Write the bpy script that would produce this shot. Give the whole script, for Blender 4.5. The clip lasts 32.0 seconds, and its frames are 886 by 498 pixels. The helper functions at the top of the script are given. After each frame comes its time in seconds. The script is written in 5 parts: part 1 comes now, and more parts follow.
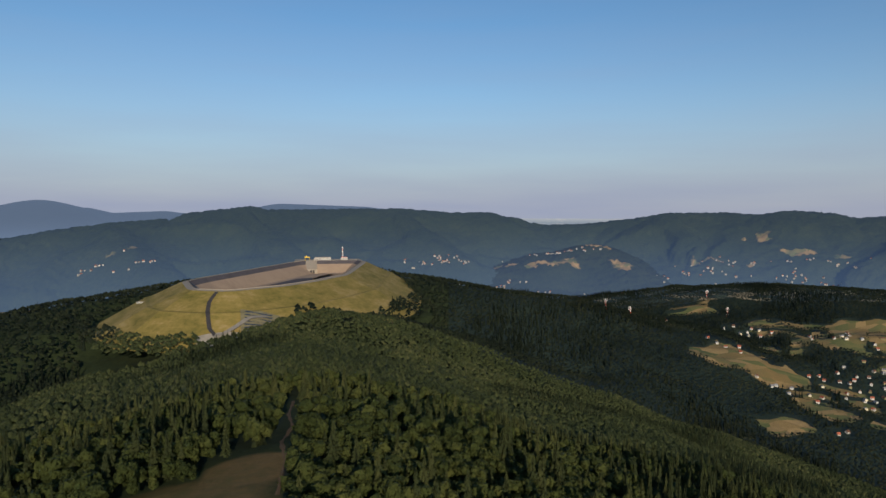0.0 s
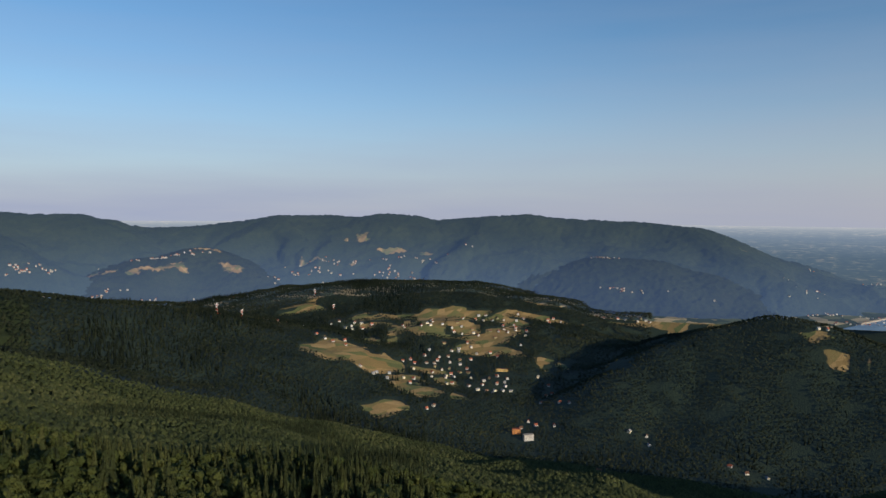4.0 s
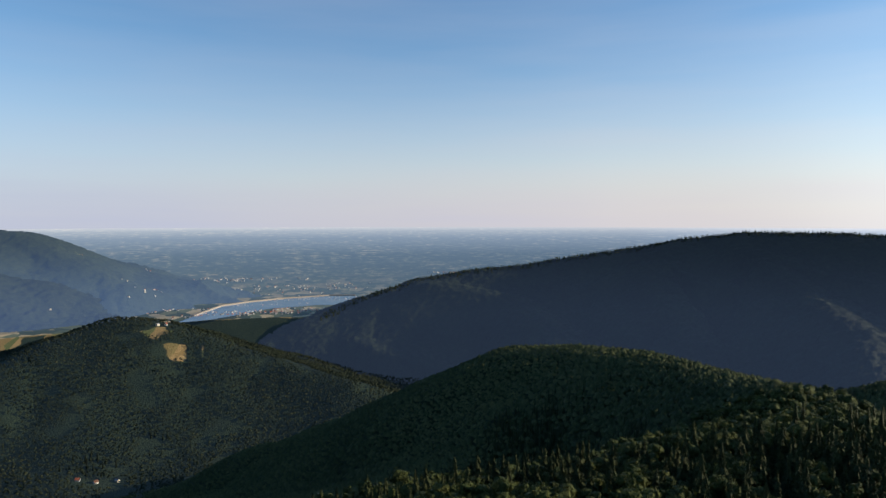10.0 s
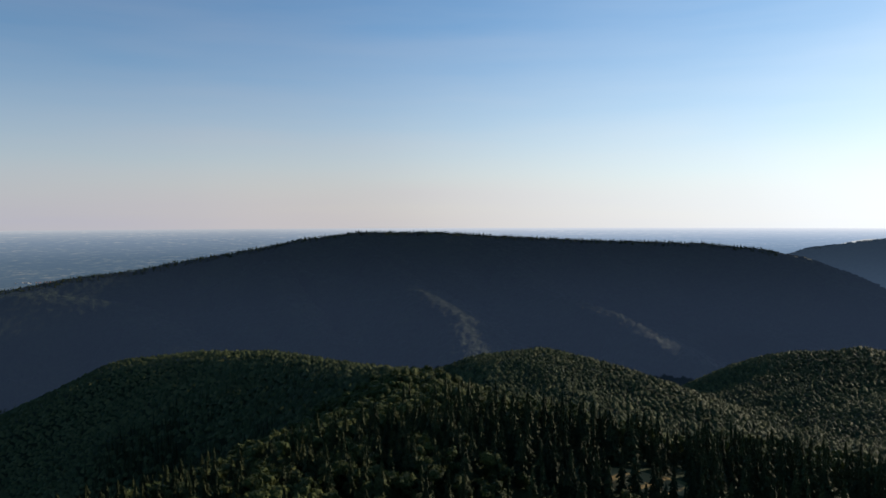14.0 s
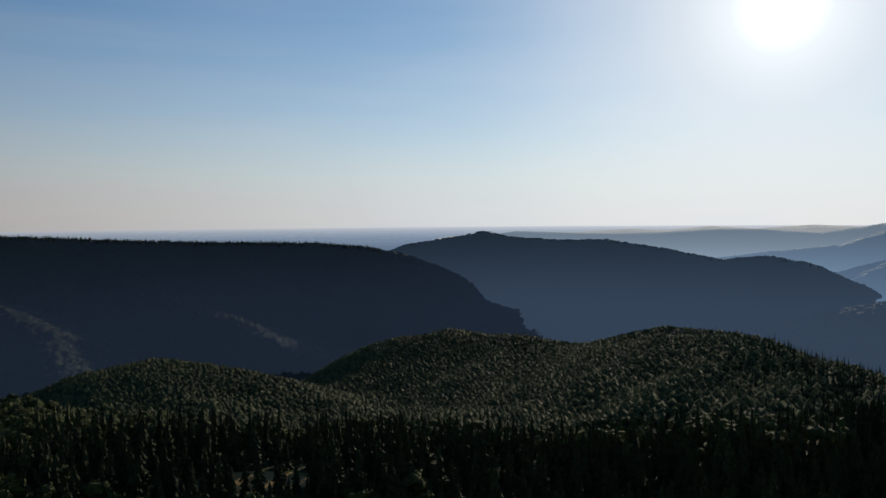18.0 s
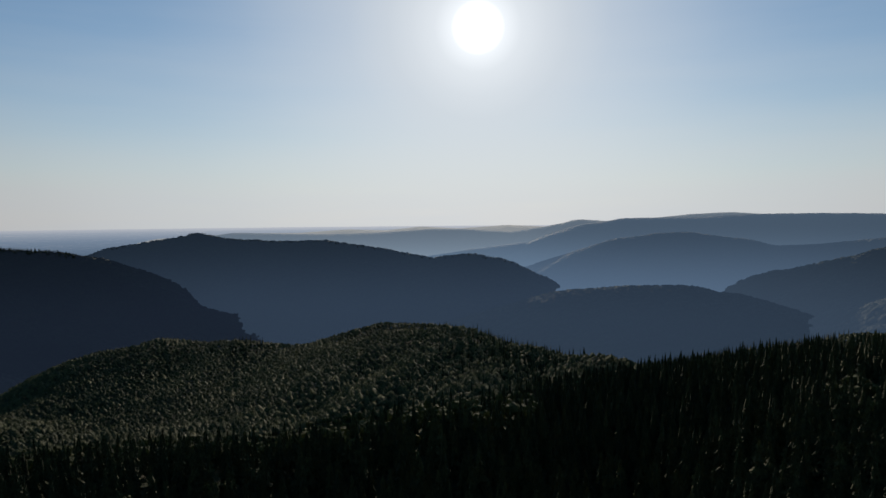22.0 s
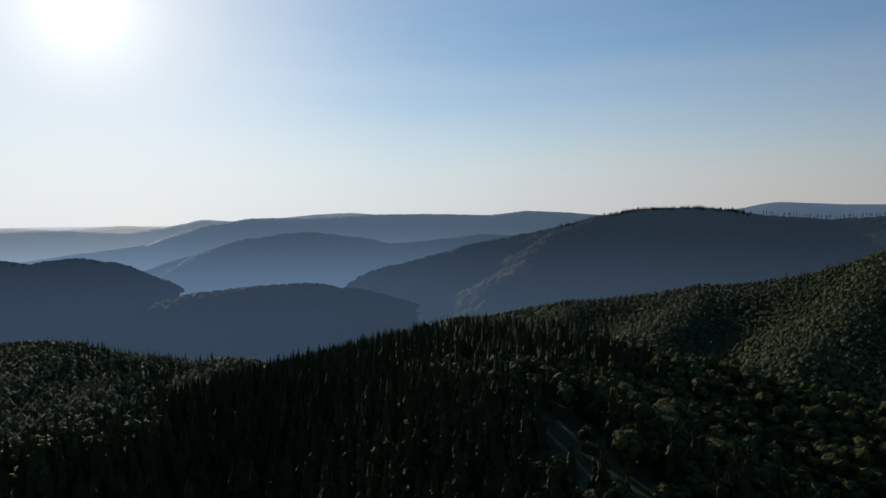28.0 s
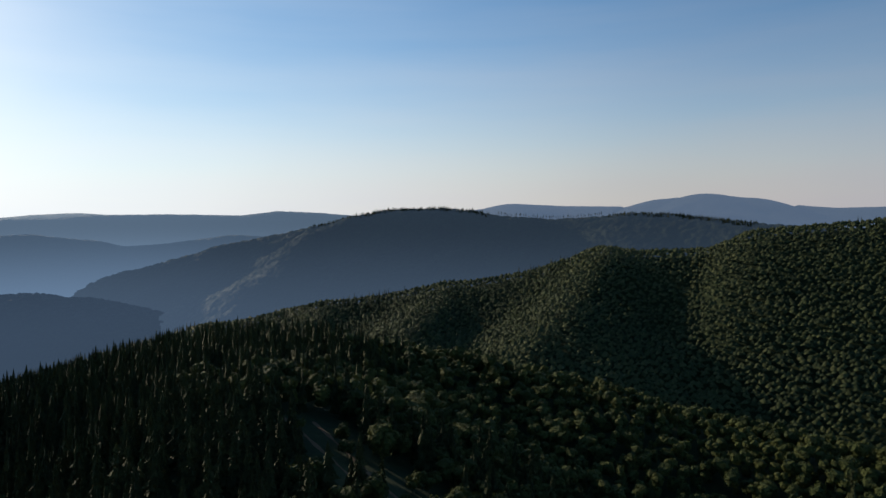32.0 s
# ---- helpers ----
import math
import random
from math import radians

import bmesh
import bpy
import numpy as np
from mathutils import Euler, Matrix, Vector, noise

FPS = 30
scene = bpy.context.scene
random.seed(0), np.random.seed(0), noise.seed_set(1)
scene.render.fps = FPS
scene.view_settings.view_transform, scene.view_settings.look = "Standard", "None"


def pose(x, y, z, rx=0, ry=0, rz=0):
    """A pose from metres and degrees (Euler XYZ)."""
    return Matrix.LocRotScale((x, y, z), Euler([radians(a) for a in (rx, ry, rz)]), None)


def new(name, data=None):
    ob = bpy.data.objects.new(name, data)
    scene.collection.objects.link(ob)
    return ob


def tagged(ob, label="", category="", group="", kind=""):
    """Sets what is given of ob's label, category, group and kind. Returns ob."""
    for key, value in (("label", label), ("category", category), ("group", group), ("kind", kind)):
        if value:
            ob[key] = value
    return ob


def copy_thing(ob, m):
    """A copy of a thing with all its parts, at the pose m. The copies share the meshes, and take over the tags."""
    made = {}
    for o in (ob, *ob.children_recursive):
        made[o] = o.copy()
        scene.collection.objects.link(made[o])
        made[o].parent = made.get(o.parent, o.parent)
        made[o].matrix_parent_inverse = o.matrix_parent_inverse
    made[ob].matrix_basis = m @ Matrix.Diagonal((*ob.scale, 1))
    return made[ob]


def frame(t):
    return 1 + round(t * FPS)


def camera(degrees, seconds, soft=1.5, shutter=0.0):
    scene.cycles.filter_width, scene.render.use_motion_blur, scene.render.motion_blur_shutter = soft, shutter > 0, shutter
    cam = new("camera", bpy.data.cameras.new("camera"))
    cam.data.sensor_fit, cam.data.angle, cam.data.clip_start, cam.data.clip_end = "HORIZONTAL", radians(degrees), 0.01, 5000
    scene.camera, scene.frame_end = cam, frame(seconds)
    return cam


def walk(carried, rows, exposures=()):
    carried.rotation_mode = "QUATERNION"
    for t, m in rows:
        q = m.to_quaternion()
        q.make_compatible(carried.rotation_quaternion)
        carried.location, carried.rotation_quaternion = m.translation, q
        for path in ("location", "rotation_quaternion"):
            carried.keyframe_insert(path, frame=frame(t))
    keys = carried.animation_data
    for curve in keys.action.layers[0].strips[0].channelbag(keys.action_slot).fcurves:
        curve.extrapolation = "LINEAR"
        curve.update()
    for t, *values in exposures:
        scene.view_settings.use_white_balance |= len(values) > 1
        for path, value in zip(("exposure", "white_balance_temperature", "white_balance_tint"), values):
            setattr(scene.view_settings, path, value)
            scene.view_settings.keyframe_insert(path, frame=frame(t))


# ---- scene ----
cam = camera(64.75, 32.0)
EYE = 85.0  # height of the camera over the hilltop's datum
# seconds, tilt, lean, turn: the camera hangs still and turns to its right
TURNS = [
    (0.0, 86.71, -0.15, -0.00),
    (0.5, 86.71, -0.21, -2.54),
    (1.0, 86.74, -0.25, -5.35),
    (1.5, 86.77, -0.29, -8.33),
    (2.0, 86.82, -0.37, -11.62),
    (2.5, 86.86, -0.39, -15.40),
    (4.5, 87.14, -0.43, -37.37),
    (5.0, 87.19, -0.33, -43.44),
    (5.5, 87.26, -0.34, -48.46),
    (6.0, 87.31, -0.28, -53.40),
    (6.5, 87.36, -0.25, -58.05),
    (7.0, 87.36, -0.21, -61.40),
    (7.5, 87.40, -0.16, -64.78),
    (8.0, 87.41, -0.12, -68.22),
    (8.5, 87.42, -0.12, -71.63),
    (9.0, 87.43, -0.05, -75.07),
    (9.5, 87.45, -0.06, -78.50),
    (10.0, 87.45, 0.04, -82.00),
    (10.5, 87.46, 0.12, -85.49),
    (11.0, 87.48, 0.14, -89.10),
    (11.5, 87.47, 0.13, -92.96),
    (12.0, 87.50, 0.15, -96.85),
    (12.5, 87.49, 0.12, -100.70),
    (13.0, 87.49, 0.10, -104.58),
    (13.5, 87.50, 0.20, -108.46),
    (14.0, 87.51, 0.16, -112.33),
    (14.5, 87.49, 0.21, -116.19),
    (16.5, 87.46, 0.48, -131.60),
    (17.0, 87.45, 0.33, -135.41),
    (17.5, 87.43, 0.53, -139.29),
    (18.0, 87.43, 0.47, -143.05),
    (18.5, 87.42, 0.37, -146.62),
    (19.0, 87.40, 0.33, -148.95),
    (19.5, 87.41, 0.42, -151.34),
    (20.0, 87.39, 0.46, -153.84),
    (20.5, 87.37, 0.47, -156.94),
    (21.0, 87.35, 0.50, -160.15),
    (21.5, 87.33, 0.52, -163.25),
    (22.0, 87.34, 0.45, -165.75),
    (22.5, 87.31, 0.54, -168.13),
    (23.0, 87.29, 0.44, -170.59),
    (23.5, 87.26, 0.45, -173.06),
    (24.0, 87.23, 0.45, -175.53),
    (24.5, 87.22, 0.39, -178.02),
    (25.0, 87.20, 0.34, -180.53),
    (25.5, 87.20, 0.34, -183.02),
    (27.5, 87.16, 0.28, -193.13),
    (28.0, 87.17, 0.31, -195.68),
    (28.5, 87.16, 0.28, -198.19),
    (29.0, 87.15, 0.32, -200.74),
    (29.5, 87.16, 0.31, -203.27),
    (30.0, 87.13, 0.30, -205.77),
    (30.5, 87.13, 0.29, -208.26),
    (31.0, 87.09, 0.33, -210.80),
    (31.5, 87.08, 0.51, -213.28),
    (32.0, 87.11, 0.25, -215.72),
]
EXPOSURES = [(0.0, 0.05), (2.5, 0.08), (4.5, 0.28), (7.0, 0.58), (9.0, 0.65), (12.0, 0.52), (14.5, 0.25), (16.5, -0.05), (19.0, -0.35), (21.0, -0.45), (24.0, -0.55), (25.5, -0.5), (28.0, -0.2), (30.0, 0.05), (32.0, 0.12)]

walk(cam, [(t, pose(0, 0, EYE, tilt, lean, turn)) for t, tilt, lean, turn in TURNS], EXPOSURES)

# ---- world and sun ----
SUN_AZ, SUN_EL = -168.7, 14.9   # degrees, turn from +y to the left is positive


def bearing(az):
    a = radians(az)
    return Vector((-math.sin(a), math.cos(a), 0.0))


sun_dir = bearing(SUN_AZ) * math.cos(radians(SUN_EL)) + Vector((0, 0, math.sin(radians(SUN_EL))))

world = bpy.data.worlds.new("sky")
scene.world = world
world.use_nodes = True
wn = world.node_tree
sky = wn.nodes.new("ShaderNodeTexSky")
sky.sky_type = "NISHITA"
sky.sun_disc = False
sky.sun_elevation = radians(SUN_EL)
sky.sun_rotation = math.atan2(sun_dir.x, sun_dir.y)
sky.altitude = 900
sky.air_density = 1.0
sky.dust_density = 0.15
sky.ozone_density = 2.5
# dusty air low over the horizon, brighter towards the sun
tc = wn.nodes.new("ShaderNodeTexCoord")
sep = wn.nodes.new("ShaderNodeSeparateXYZ")
wn.links.new(tc.outputs["Generated"], sep.inputs[0])
dot = wn.nodes.new("ShaderNodeVectorMath")
dot.operation = "DOT_PRODUCT"
dot.inputs[1].default_value = sun_dir
wn.links.new(tc.outputs["Generated"], dot.inputs[0])


def world_ramp(value, lo, hi, stops):
    mr = wn.nodes.new("ShaderNodeMapRange")
    mr.inputs["From Min"].default_value, mr.inputs["From Max"].default_value = lo, hi
    wn.links.new(value, mr.inputs["Value"])
    cr = wn.nodes.new("ShaderNodeValToRGB")
    while len(cr.color_ramp.elements) < len(stops):
        cr.color_ramp.elements.new(0.5)
    cr.color_ramp.interpolation = "CARDINAL"
    for el, (pos, col) in zip(cr.color_ramp.elements, stops):
        el.position, el.color = pos, (*[c / 12 for c in col], 1)
    wn.links.new(mr.outputs[0], cr.inputs[0])
    gain = wn.nodes.new("ShaderNodeVectorMath")
    gain.operation = "SCALE"
    gain.inputs["Scale"].default_value = 12.0
    wn.links.new(cr.outputs[0], gain.inputs[0])
    return gain.outputs[0]


amount = world_ramp(sep.outputs["Z"], 0.0, 0.5, [(0.0, (0.94,) * 3), (0.1, (0.76,) * 3), (0.25, (0.40,) * 3), (0.5, (0.12,) * 3), (1.0, (0.0,) * 3)])
dust = world_ramp(dot.outputs["Value"], -1.0, 1.0, [(0.0, (2.95, 3.38, 4.75)), (0.35, (3.35, 3.55, 4.4)), (0.62, (4.15, 4.0, 4.35)), (0.76, (5.0, 4.75, 4.85)), (0.91, (7.4, 7.35, 7.4)), (1.0, (9.8, 9.8, 9.7))])
round_sun = world_ramp(dot.outputs["Value"], 0.0, 1.0, [(0.0, (0.0,) * 3), (0.4, (0.03,) * 3), (0.7, (0.10,) * 3), (0.86, (0.20,) * 3), (0.95, (0.36,) * 3), (0.985, (0.62,) * 3), (1.0, (0.95,) * 3)])
# thin streaks of high cloud
stretch = wn.nodes.new("ShaderNodeMapping")
stretch.inputs["Rotation"].default_value = (0.03, 0.02, 0.6)
stretch.inputs["Scale"].default_value = (1.6, 1.6, 15.0)
wn.links.new(tc.outputs["Generated"], stretch.inputs["Vector"])
streaks = wn.nodes.new("ShaderNodeTexNoise")
streaks.inputs["Scale"].default_value = 1.5
streaks.inputs["Detail"].default_value = 5
streaks.inputs["Roughness"].default_value = 0.5
wn.links.new(stretch.outputs[0], streaks.inputs["Vector"])
veil = wn.nodes.new("ShaderNodeMath")
veil.operation = "MULTIPLY_ADD"
veil.use_clamp = True
veil.inputs[1].default_value = 0.30
wn.links.new(streaks.outputs["Fac"], veil.inputs[0])
lift = wn.nodes.new("ShaderNodeMath")
lift.operation = "SUBTRACT"
lift.inputs[1].default_value = 0.15
wn.links.new(amount, lift.inputs[0])
wn.links.new(lift.outputs[0], veil.inputs[2])
mixer = wn.nodes.new("ShaderNodeMix")
mixer.data_type = "RGBA"
wn.links.new(veil.outputs[0], mixer.inputs[0])
vivid = wn.nodes.new("ShaderNodeHueSaturation")
vivid.inputs["Saturation"].default_value = 1.18
vivid.inputs["Value"].default_value = 1.05
wn.links.new(sky.outputs["Color"], vivid.inputs["Color"])
wn.links.new(vivid.outputs[0], mixer.inputs[6])
wn.links.new(dust, mixer.inputs[7])
halo = world_ramp(dot.outputs["Value"], 0.4, 1.0, [(0.0, (3.6, 5.3, 7.7)), (0.6, (4.6, 6.5, 8.6)), (0.85, (5.6, 7.3, 9.0)), (1.0, (9.6, 10.2, 10.8))])
bright = wn.nodes.new("ShaderNodeMix")
bright.data_type = "RGBA"
wn.links.new(round_sun, bright.inputs[0])
wn.links.new(mixer.outputs[2], bright.inputs[6])
wn.links.new(halo, bright.inputs[7])
wn.links.new(bright.outputs[2], wn.nodes["Background"].inputs["Color"])
wn.nodes["Background"].inputs["Strength"].default_value = 0.1

sun_data = bpy.data.lights.new("sun_light", "SUN")
sun_data.energy = 4.0
sun_data.angle = radians(0.55)
sun_data.color = (1.0, 0.86, 0.66)
sun_lamp = new("sun_light", sun_data)
sun_lamp.matrix_world = Matrix.Translation(sun_dir * 3000) @ sun_dir.to_track_quat("Z", "Y").to_matrix().to_4x4()


# ---- materials ----
def material(name, rough=0.9):
    m = bpy.data.materials.new(name)
    m.use_nodes = True
    b = m.node_tree.nodes["Principled BSDF"]
    b.inputs["Roughness"].default_value = rough
    b.inputs["Specular IOR Level"].default_value = 0.15
    return m, m.node_tree, b


def plain_mat(name, colour, rough=0.8, vary=0.25, scale=0.5, metal=0.0):
    """A surface with mottling at two scales and a little relief."""
    m, t, b = material(name, rough)
    geo = t.nodes.new("ShaderNodeNewGeometry")
    n1 = t.nodes.new("ShaderNodeTexNoise")
    n1.inputs["Scale"].default_value = scale
    n1.inputs["Detail"].default_value = 6
    t.links.new(geo.outputs["Position"], n1.inputs["Vector"])
    info = t.nodes.new("ShaderNodeObjectInfo")
    add = t.nodes.new("ShaderNodeMath")
    add.operation = "MULTIPLY_ADD"
    add.inputs[1].default_value = 0.35
    t.links.new(info.outputs["Random"], add.inputs[0])
    t.links.new(n1.outputs["Fac"], add.inputs[2])
    ramp = t.nodes.new("ShaderNodeValToRGB")
    ramp.color_ramp.elements[0].position = 0.3
    ramp.color_ramp.elements[1].position = 0.95
    ramp.color_ramp.elements[0].color = (*[c * (1 - vary) for c in colour], 1)
    ramp.color_ramp.elements[1].color = (*[min(1, c * (1 + vary)) for c in colour], 1)
    t.links.new(add.outputs[0], ramp.inputs[0])
    t.links.new(ramp.outputs[0], b.inputs["Base Color"])
    b.inputs["Metallic"].default_value = metal
    return m


def ramp_node(t, stops):
    r = t.nodes.new("ShaderNodeValToRGB")
    e = r.color_ramp.elements
    while len(e) < len(stops):
        e.new(0.5)
    for k, (p, c) in zip(e, stops):
        k.position = p
        k.color = (*c, 1)
    return r


def noise_node(t, vec, scale, detail=4, rough=0.55):
    n = t.nodes.new("ShaderNodeTexNoise")
    n.inputs["Scale"].default_value = scale
    n.inputs["Detail"].default_value = detail
    n.inputs["Roughness"].default_value = rough
    t.links.new(vec, n.inputs["Vector"])
    return n.outputs["Fac"]


def mix_node(t, fac, a, b):
    m = t.nodes.new("ShaderNodeMix")
    m.data_type = "RGBA"
    t.links.new(fac, m.inputs[0])
    for s, k in ((a, 6), (b, 7)):
        if isinstance(s, tuple):
            m.inputs[k].default_value = (*s, 1)
        else:
            t.links.new(s, m.inputs[k])
    return m.outputs[2]


def math_node(t, op, a, b=None, c=None):
    m = t.nodes.new("ShaderNodeMath")
    m.operation = op
    for k, s in enumerate((a, b, c)):
        if s is None:
            continue
        if isinstance(s, (int, float)):
            m.inputs[k].default_value = s
        else:
            t.links.new(s, m.inputs[k])
    return m.outputs[0]


WOOD_DARK, WOOD_MID, WOOD_LIGHT = (0.011, 0.019, 0.008), (0.024, 0.035, 0.013), (0.046, 0.056, 0.019)
GRASS_DRY, GRASS_GREEN = (0.189, 0.125, 0.043), (0.070, 0.090, 0.023)


def haze_strength(t, pos):
    """Emission strength of the haze painted on the backdrop: thicker down in the valleys and towards the sun."""
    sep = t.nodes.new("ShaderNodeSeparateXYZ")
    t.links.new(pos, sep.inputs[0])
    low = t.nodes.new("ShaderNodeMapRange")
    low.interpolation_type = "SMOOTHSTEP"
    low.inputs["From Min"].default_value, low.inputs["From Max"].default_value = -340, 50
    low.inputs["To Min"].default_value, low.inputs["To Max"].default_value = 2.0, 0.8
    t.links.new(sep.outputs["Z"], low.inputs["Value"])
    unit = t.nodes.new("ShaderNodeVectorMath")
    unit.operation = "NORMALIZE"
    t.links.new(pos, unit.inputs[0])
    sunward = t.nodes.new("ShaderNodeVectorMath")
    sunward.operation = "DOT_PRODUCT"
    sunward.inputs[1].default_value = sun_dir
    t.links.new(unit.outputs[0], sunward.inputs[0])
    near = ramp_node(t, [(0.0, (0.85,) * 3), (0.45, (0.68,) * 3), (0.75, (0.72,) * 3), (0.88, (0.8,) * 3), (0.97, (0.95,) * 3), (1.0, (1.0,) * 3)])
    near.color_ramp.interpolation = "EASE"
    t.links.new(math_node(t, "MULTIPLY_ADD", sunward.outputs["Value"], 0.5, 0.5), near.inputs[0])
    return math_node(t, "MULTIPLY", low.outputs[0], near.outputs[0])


def land_mat(name, glow=(0, 0, 0), water=False, tint=(1, 1, 1)):
    """Woodland with open land where the 'open' attribute says so; glow paints haze into the emission of far land."""
    m, t, b = material(name, 0.95)
    geo = t.nodes.new("ShaderNodeNewGeometry")
    pos = geo.outputs["Position"]
    fine = noise_node(t, pos, 0.11, 5, 0.7)
    broad = noise_node(t, pos, 0.006, 4)
    both = math_node(t, "MULTIPLY_ADD", fine, 0.55, math_node(t, "MULTIPLY", broad, 0.45))
    wood = ramp_node(t, [(0.3, tuple(a * b for a, b in zip(WOOD_DARK, tint))), (0.5, tuple(a * b for a, b in zip(WOOD_MID, tint))), (0.72, tuple(a * b for a, b in zip(WOOD_LIGHT, tint)))])
    t.links.new(both, wood.inputs[0])
    patch = t.nodes.new("ShaderNodeTexVoronoi")
    patch.inputs["Scale"].default_value = 0.016
    mapping = t.nodes.new("ShaderNodeMapping")
    mapping.inputs["Rotation"].default_value = (0, 0, 0.7)
    mapping.inputs["Scale"].default_value = (1.0, 2.6, 0.0)
    t.links.new(pos, mapping.inputs["Vector"])
    t.links.new(mapping.outputs[0], patch.inputs["Vector"])
    sep = t.nodes.new("ShaderNodeSeparateColor")
    t.links.new(patch.outputs["Color"], sep.inputs[0])
    grass = ramp_node(t, [(0.12, GRASS_GREEN), (0.34, (0.13, 0.125, 0.040)), (0.6, GRASS_DRY), (0.95, (0.31, 0.21, 0.085))])
    t.links.new(math_node(t, "MULTIPLY_ADD", fine, 0.35, math_node(t, "MULTIPLY", sep.outputs[0], 0.75)), grass.inputs[0])
    at = t.nodes.new("ShaderNodeAttribute")
    at.attribute_name = "open"
    edge = math_node(t, "MULTIPLY_ADD", noise_node(t, pos, 0.03, 4), 0.5, at.outputs["Fac"])
    mask = t.nodes.new("ShaderNodeMapRange")
    mask.inputs["From Min"].default_value = 0.70
    mask.inputs["From Max"].default_value = 0.80
    t.links.new(edge, mask.inputs["Value"])
    colour = mix_node(t, mask.outputs[0], wood.outputs[0], grass.outputs[0])
    ah = t.nodes.new("ShaderNodeAttribute")
    ah.attribute_name = "heath"
    heath = ramp_node(t, [(0.3, (0.070, 0.070, 0.024)), (0.5, (0.135, 0.092, 0.038)), (0.7, (0.20, 0.130, 0.058))])
    t.links.new(both, heath.inputs[0])
    hm = t.nodes.new("ShaderNodeMapRange")
    hm.inputs["From Min"].default_value = 0.62
    hm.inputs["From Max"].default_value = 0.9
    t.links.new(math_node(t, "MULTIPLY_ADD", noise_node(t, pos, 0.05, 4), 0.5, ah.outputs["Fac"]), hm.inputs["Value"])
    colour = mix_node(t, hm.outputs[0], colour, heath.outputs[0])
    t.links.new(colour, b.inputs["Base Color"])
    bump = t.nodes.new("ShaderNodeBump")
    bump.inputs["Strength"].default_value = 0.9 if max(glow) > 0 else 0.35
    bump.inputs["Distance"].default_value = 4.0 if max(glow) > 0 else 1.0
    t.links.new(noise_node(t, pos, 0.25, 3), bump.inputs["Height"])
    t.links.new(bump.outputs[0], b.inputs["Normal"])
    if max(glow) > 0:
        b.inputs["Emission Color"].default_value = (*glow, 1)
        t.links.new(haze_strength(t, pos), b.inputs["Emission Strength"])
    return m


# ---- relief ----
rng = np.random.default_rng(7)


def hash2(ix, iy, seed):
    h = (ix.astype(np.int64) * 374761393 + iy.astype(np.int64) * 668265263 + seed * 974634777) & 0x7FFFFFFF
    h = ((h ^ (h >> 13)) * 1274126177) & 0x7FFFFFFF
    return ((h ^ (h >> 16)) & 0xFFFF) / 65535.0


def value_noise(x, y, seed=0):
    ix, iy = np.floor(x), np.floor(y)
    fx, fy = x - ix, y - iy
    fx, fy = fx * fx * (3 - 2 * fx), fy * fy * (3 - 2 * fy)
    a, b = hash2(ix, iy, seed), hash2(ix + 1, iy, seed)
    c, d = hash2(ix, iy + 1, seed), hash2(ix + 1, iy + 1, seed)
    return (a + (b - a) * fx) * (1 - fy) + (c + (d - c) * fx) * fy


def fbm(x, y, seed=0, octaves=3):
    out, amp = 0.0, 0.5
    for k in range(octaves):
        out = out + amp * (value_noise(x * 2 ** k, y * 2 ** k, seed + k) - 0.5)
        amp *= 0.5
    return out


def polar(az, r):
    a = np.radians(az)
    return -np.sin(a) * r, np.cos(a) * r


def at_angle(az, r, el):
    x, y = polar(az, r)
    return x, y, 85.0 + r * math.tan(radians(el))


def ridge(x, y, line, slope, crest):
    """Height of one ridge over the plan, and the distance from its line."""
    best, off = np.full(x.shape, -1e4), np.full(x.shape, 1e4)
    for (x0, y0, z0), (x1, y1, z1) in zip(line[:-1], line[1:]):
        dx, dy = x1 - x0, y1 - y0
        u = np.clip(((x - x0) * dx + (y - y0) * dy) / (dx * dx + dy * dy + 1e-9), 0, 1)
        d = np.hypot(x - x0 - u * dx, y - y0 - u * dy)
        h = z0 + (z1 - z0) * u - slope * (np.sqrt(d * d + crest * crest) - crest)
        off = np.where(h > best, d, off)
        best = np.maximum(best, h)
    return best, off


def valley_floor(r):
    return np.interp(r, [0, 1200, 1700, 2000, 2350, 2400, 2900, 3540, 3800, 4200, 4500, 4750, 4950],
                     [-340, -345, -350, -335, -255, -252, -283, -322, -262, -158, -82, -22, 19])


def unfold(x, y, z):
    """From the folded plan, in which ridges are laid out, to the land: away from the basin the plan is drawn out
    with range, along the camera's sight lines, so that the outlines in its view stay the same."""
    r = np.hypot(x, y)
    az = np.degrees(np.arctan2(-x, y))
    az = np.where(az > 60, az - 360, az)
    far = np.interp(r, PLAN_R, LAND_R)
    b = np.interp(az, [-318, -256, -13, 4], [0, 1, 1, 0])
    k = 1 + b * b * (3 - 2 * b) * (np.maximum(far, 1) / np.maximum(r, 1) - 1)
    return x * k, y * k, 85.0 + (z - 85.0) * k


def down(az, r, z):
    x, y = polar(az, r)
    return x, y, z


LAKE = -328.0   # level of the lake
PLAN_R = [0, 350, 560, 700, 1000, 1300, 1700, 2100, 2600, 3300, 3700, 4100, 4500, 4950]
LAND_R = [0, 350, 710, 980, 1580, 2020, 2520, 2920, 3260, 3650, 3900, 4200, 4550, 4950]


def brow(az, r, el, wood=15.0):
    """A place of a wooded crest, by bearing, unfolded range and the height angle of its treetops, fitted to the
    camera's view.
    """
    fold = float(np.interp(r, LAND_R, PLAN_R))
    x, y = polar(az, fold)
    return x, y, 85.0 + fold * math.tan(radians(el)) - wood * fold / r


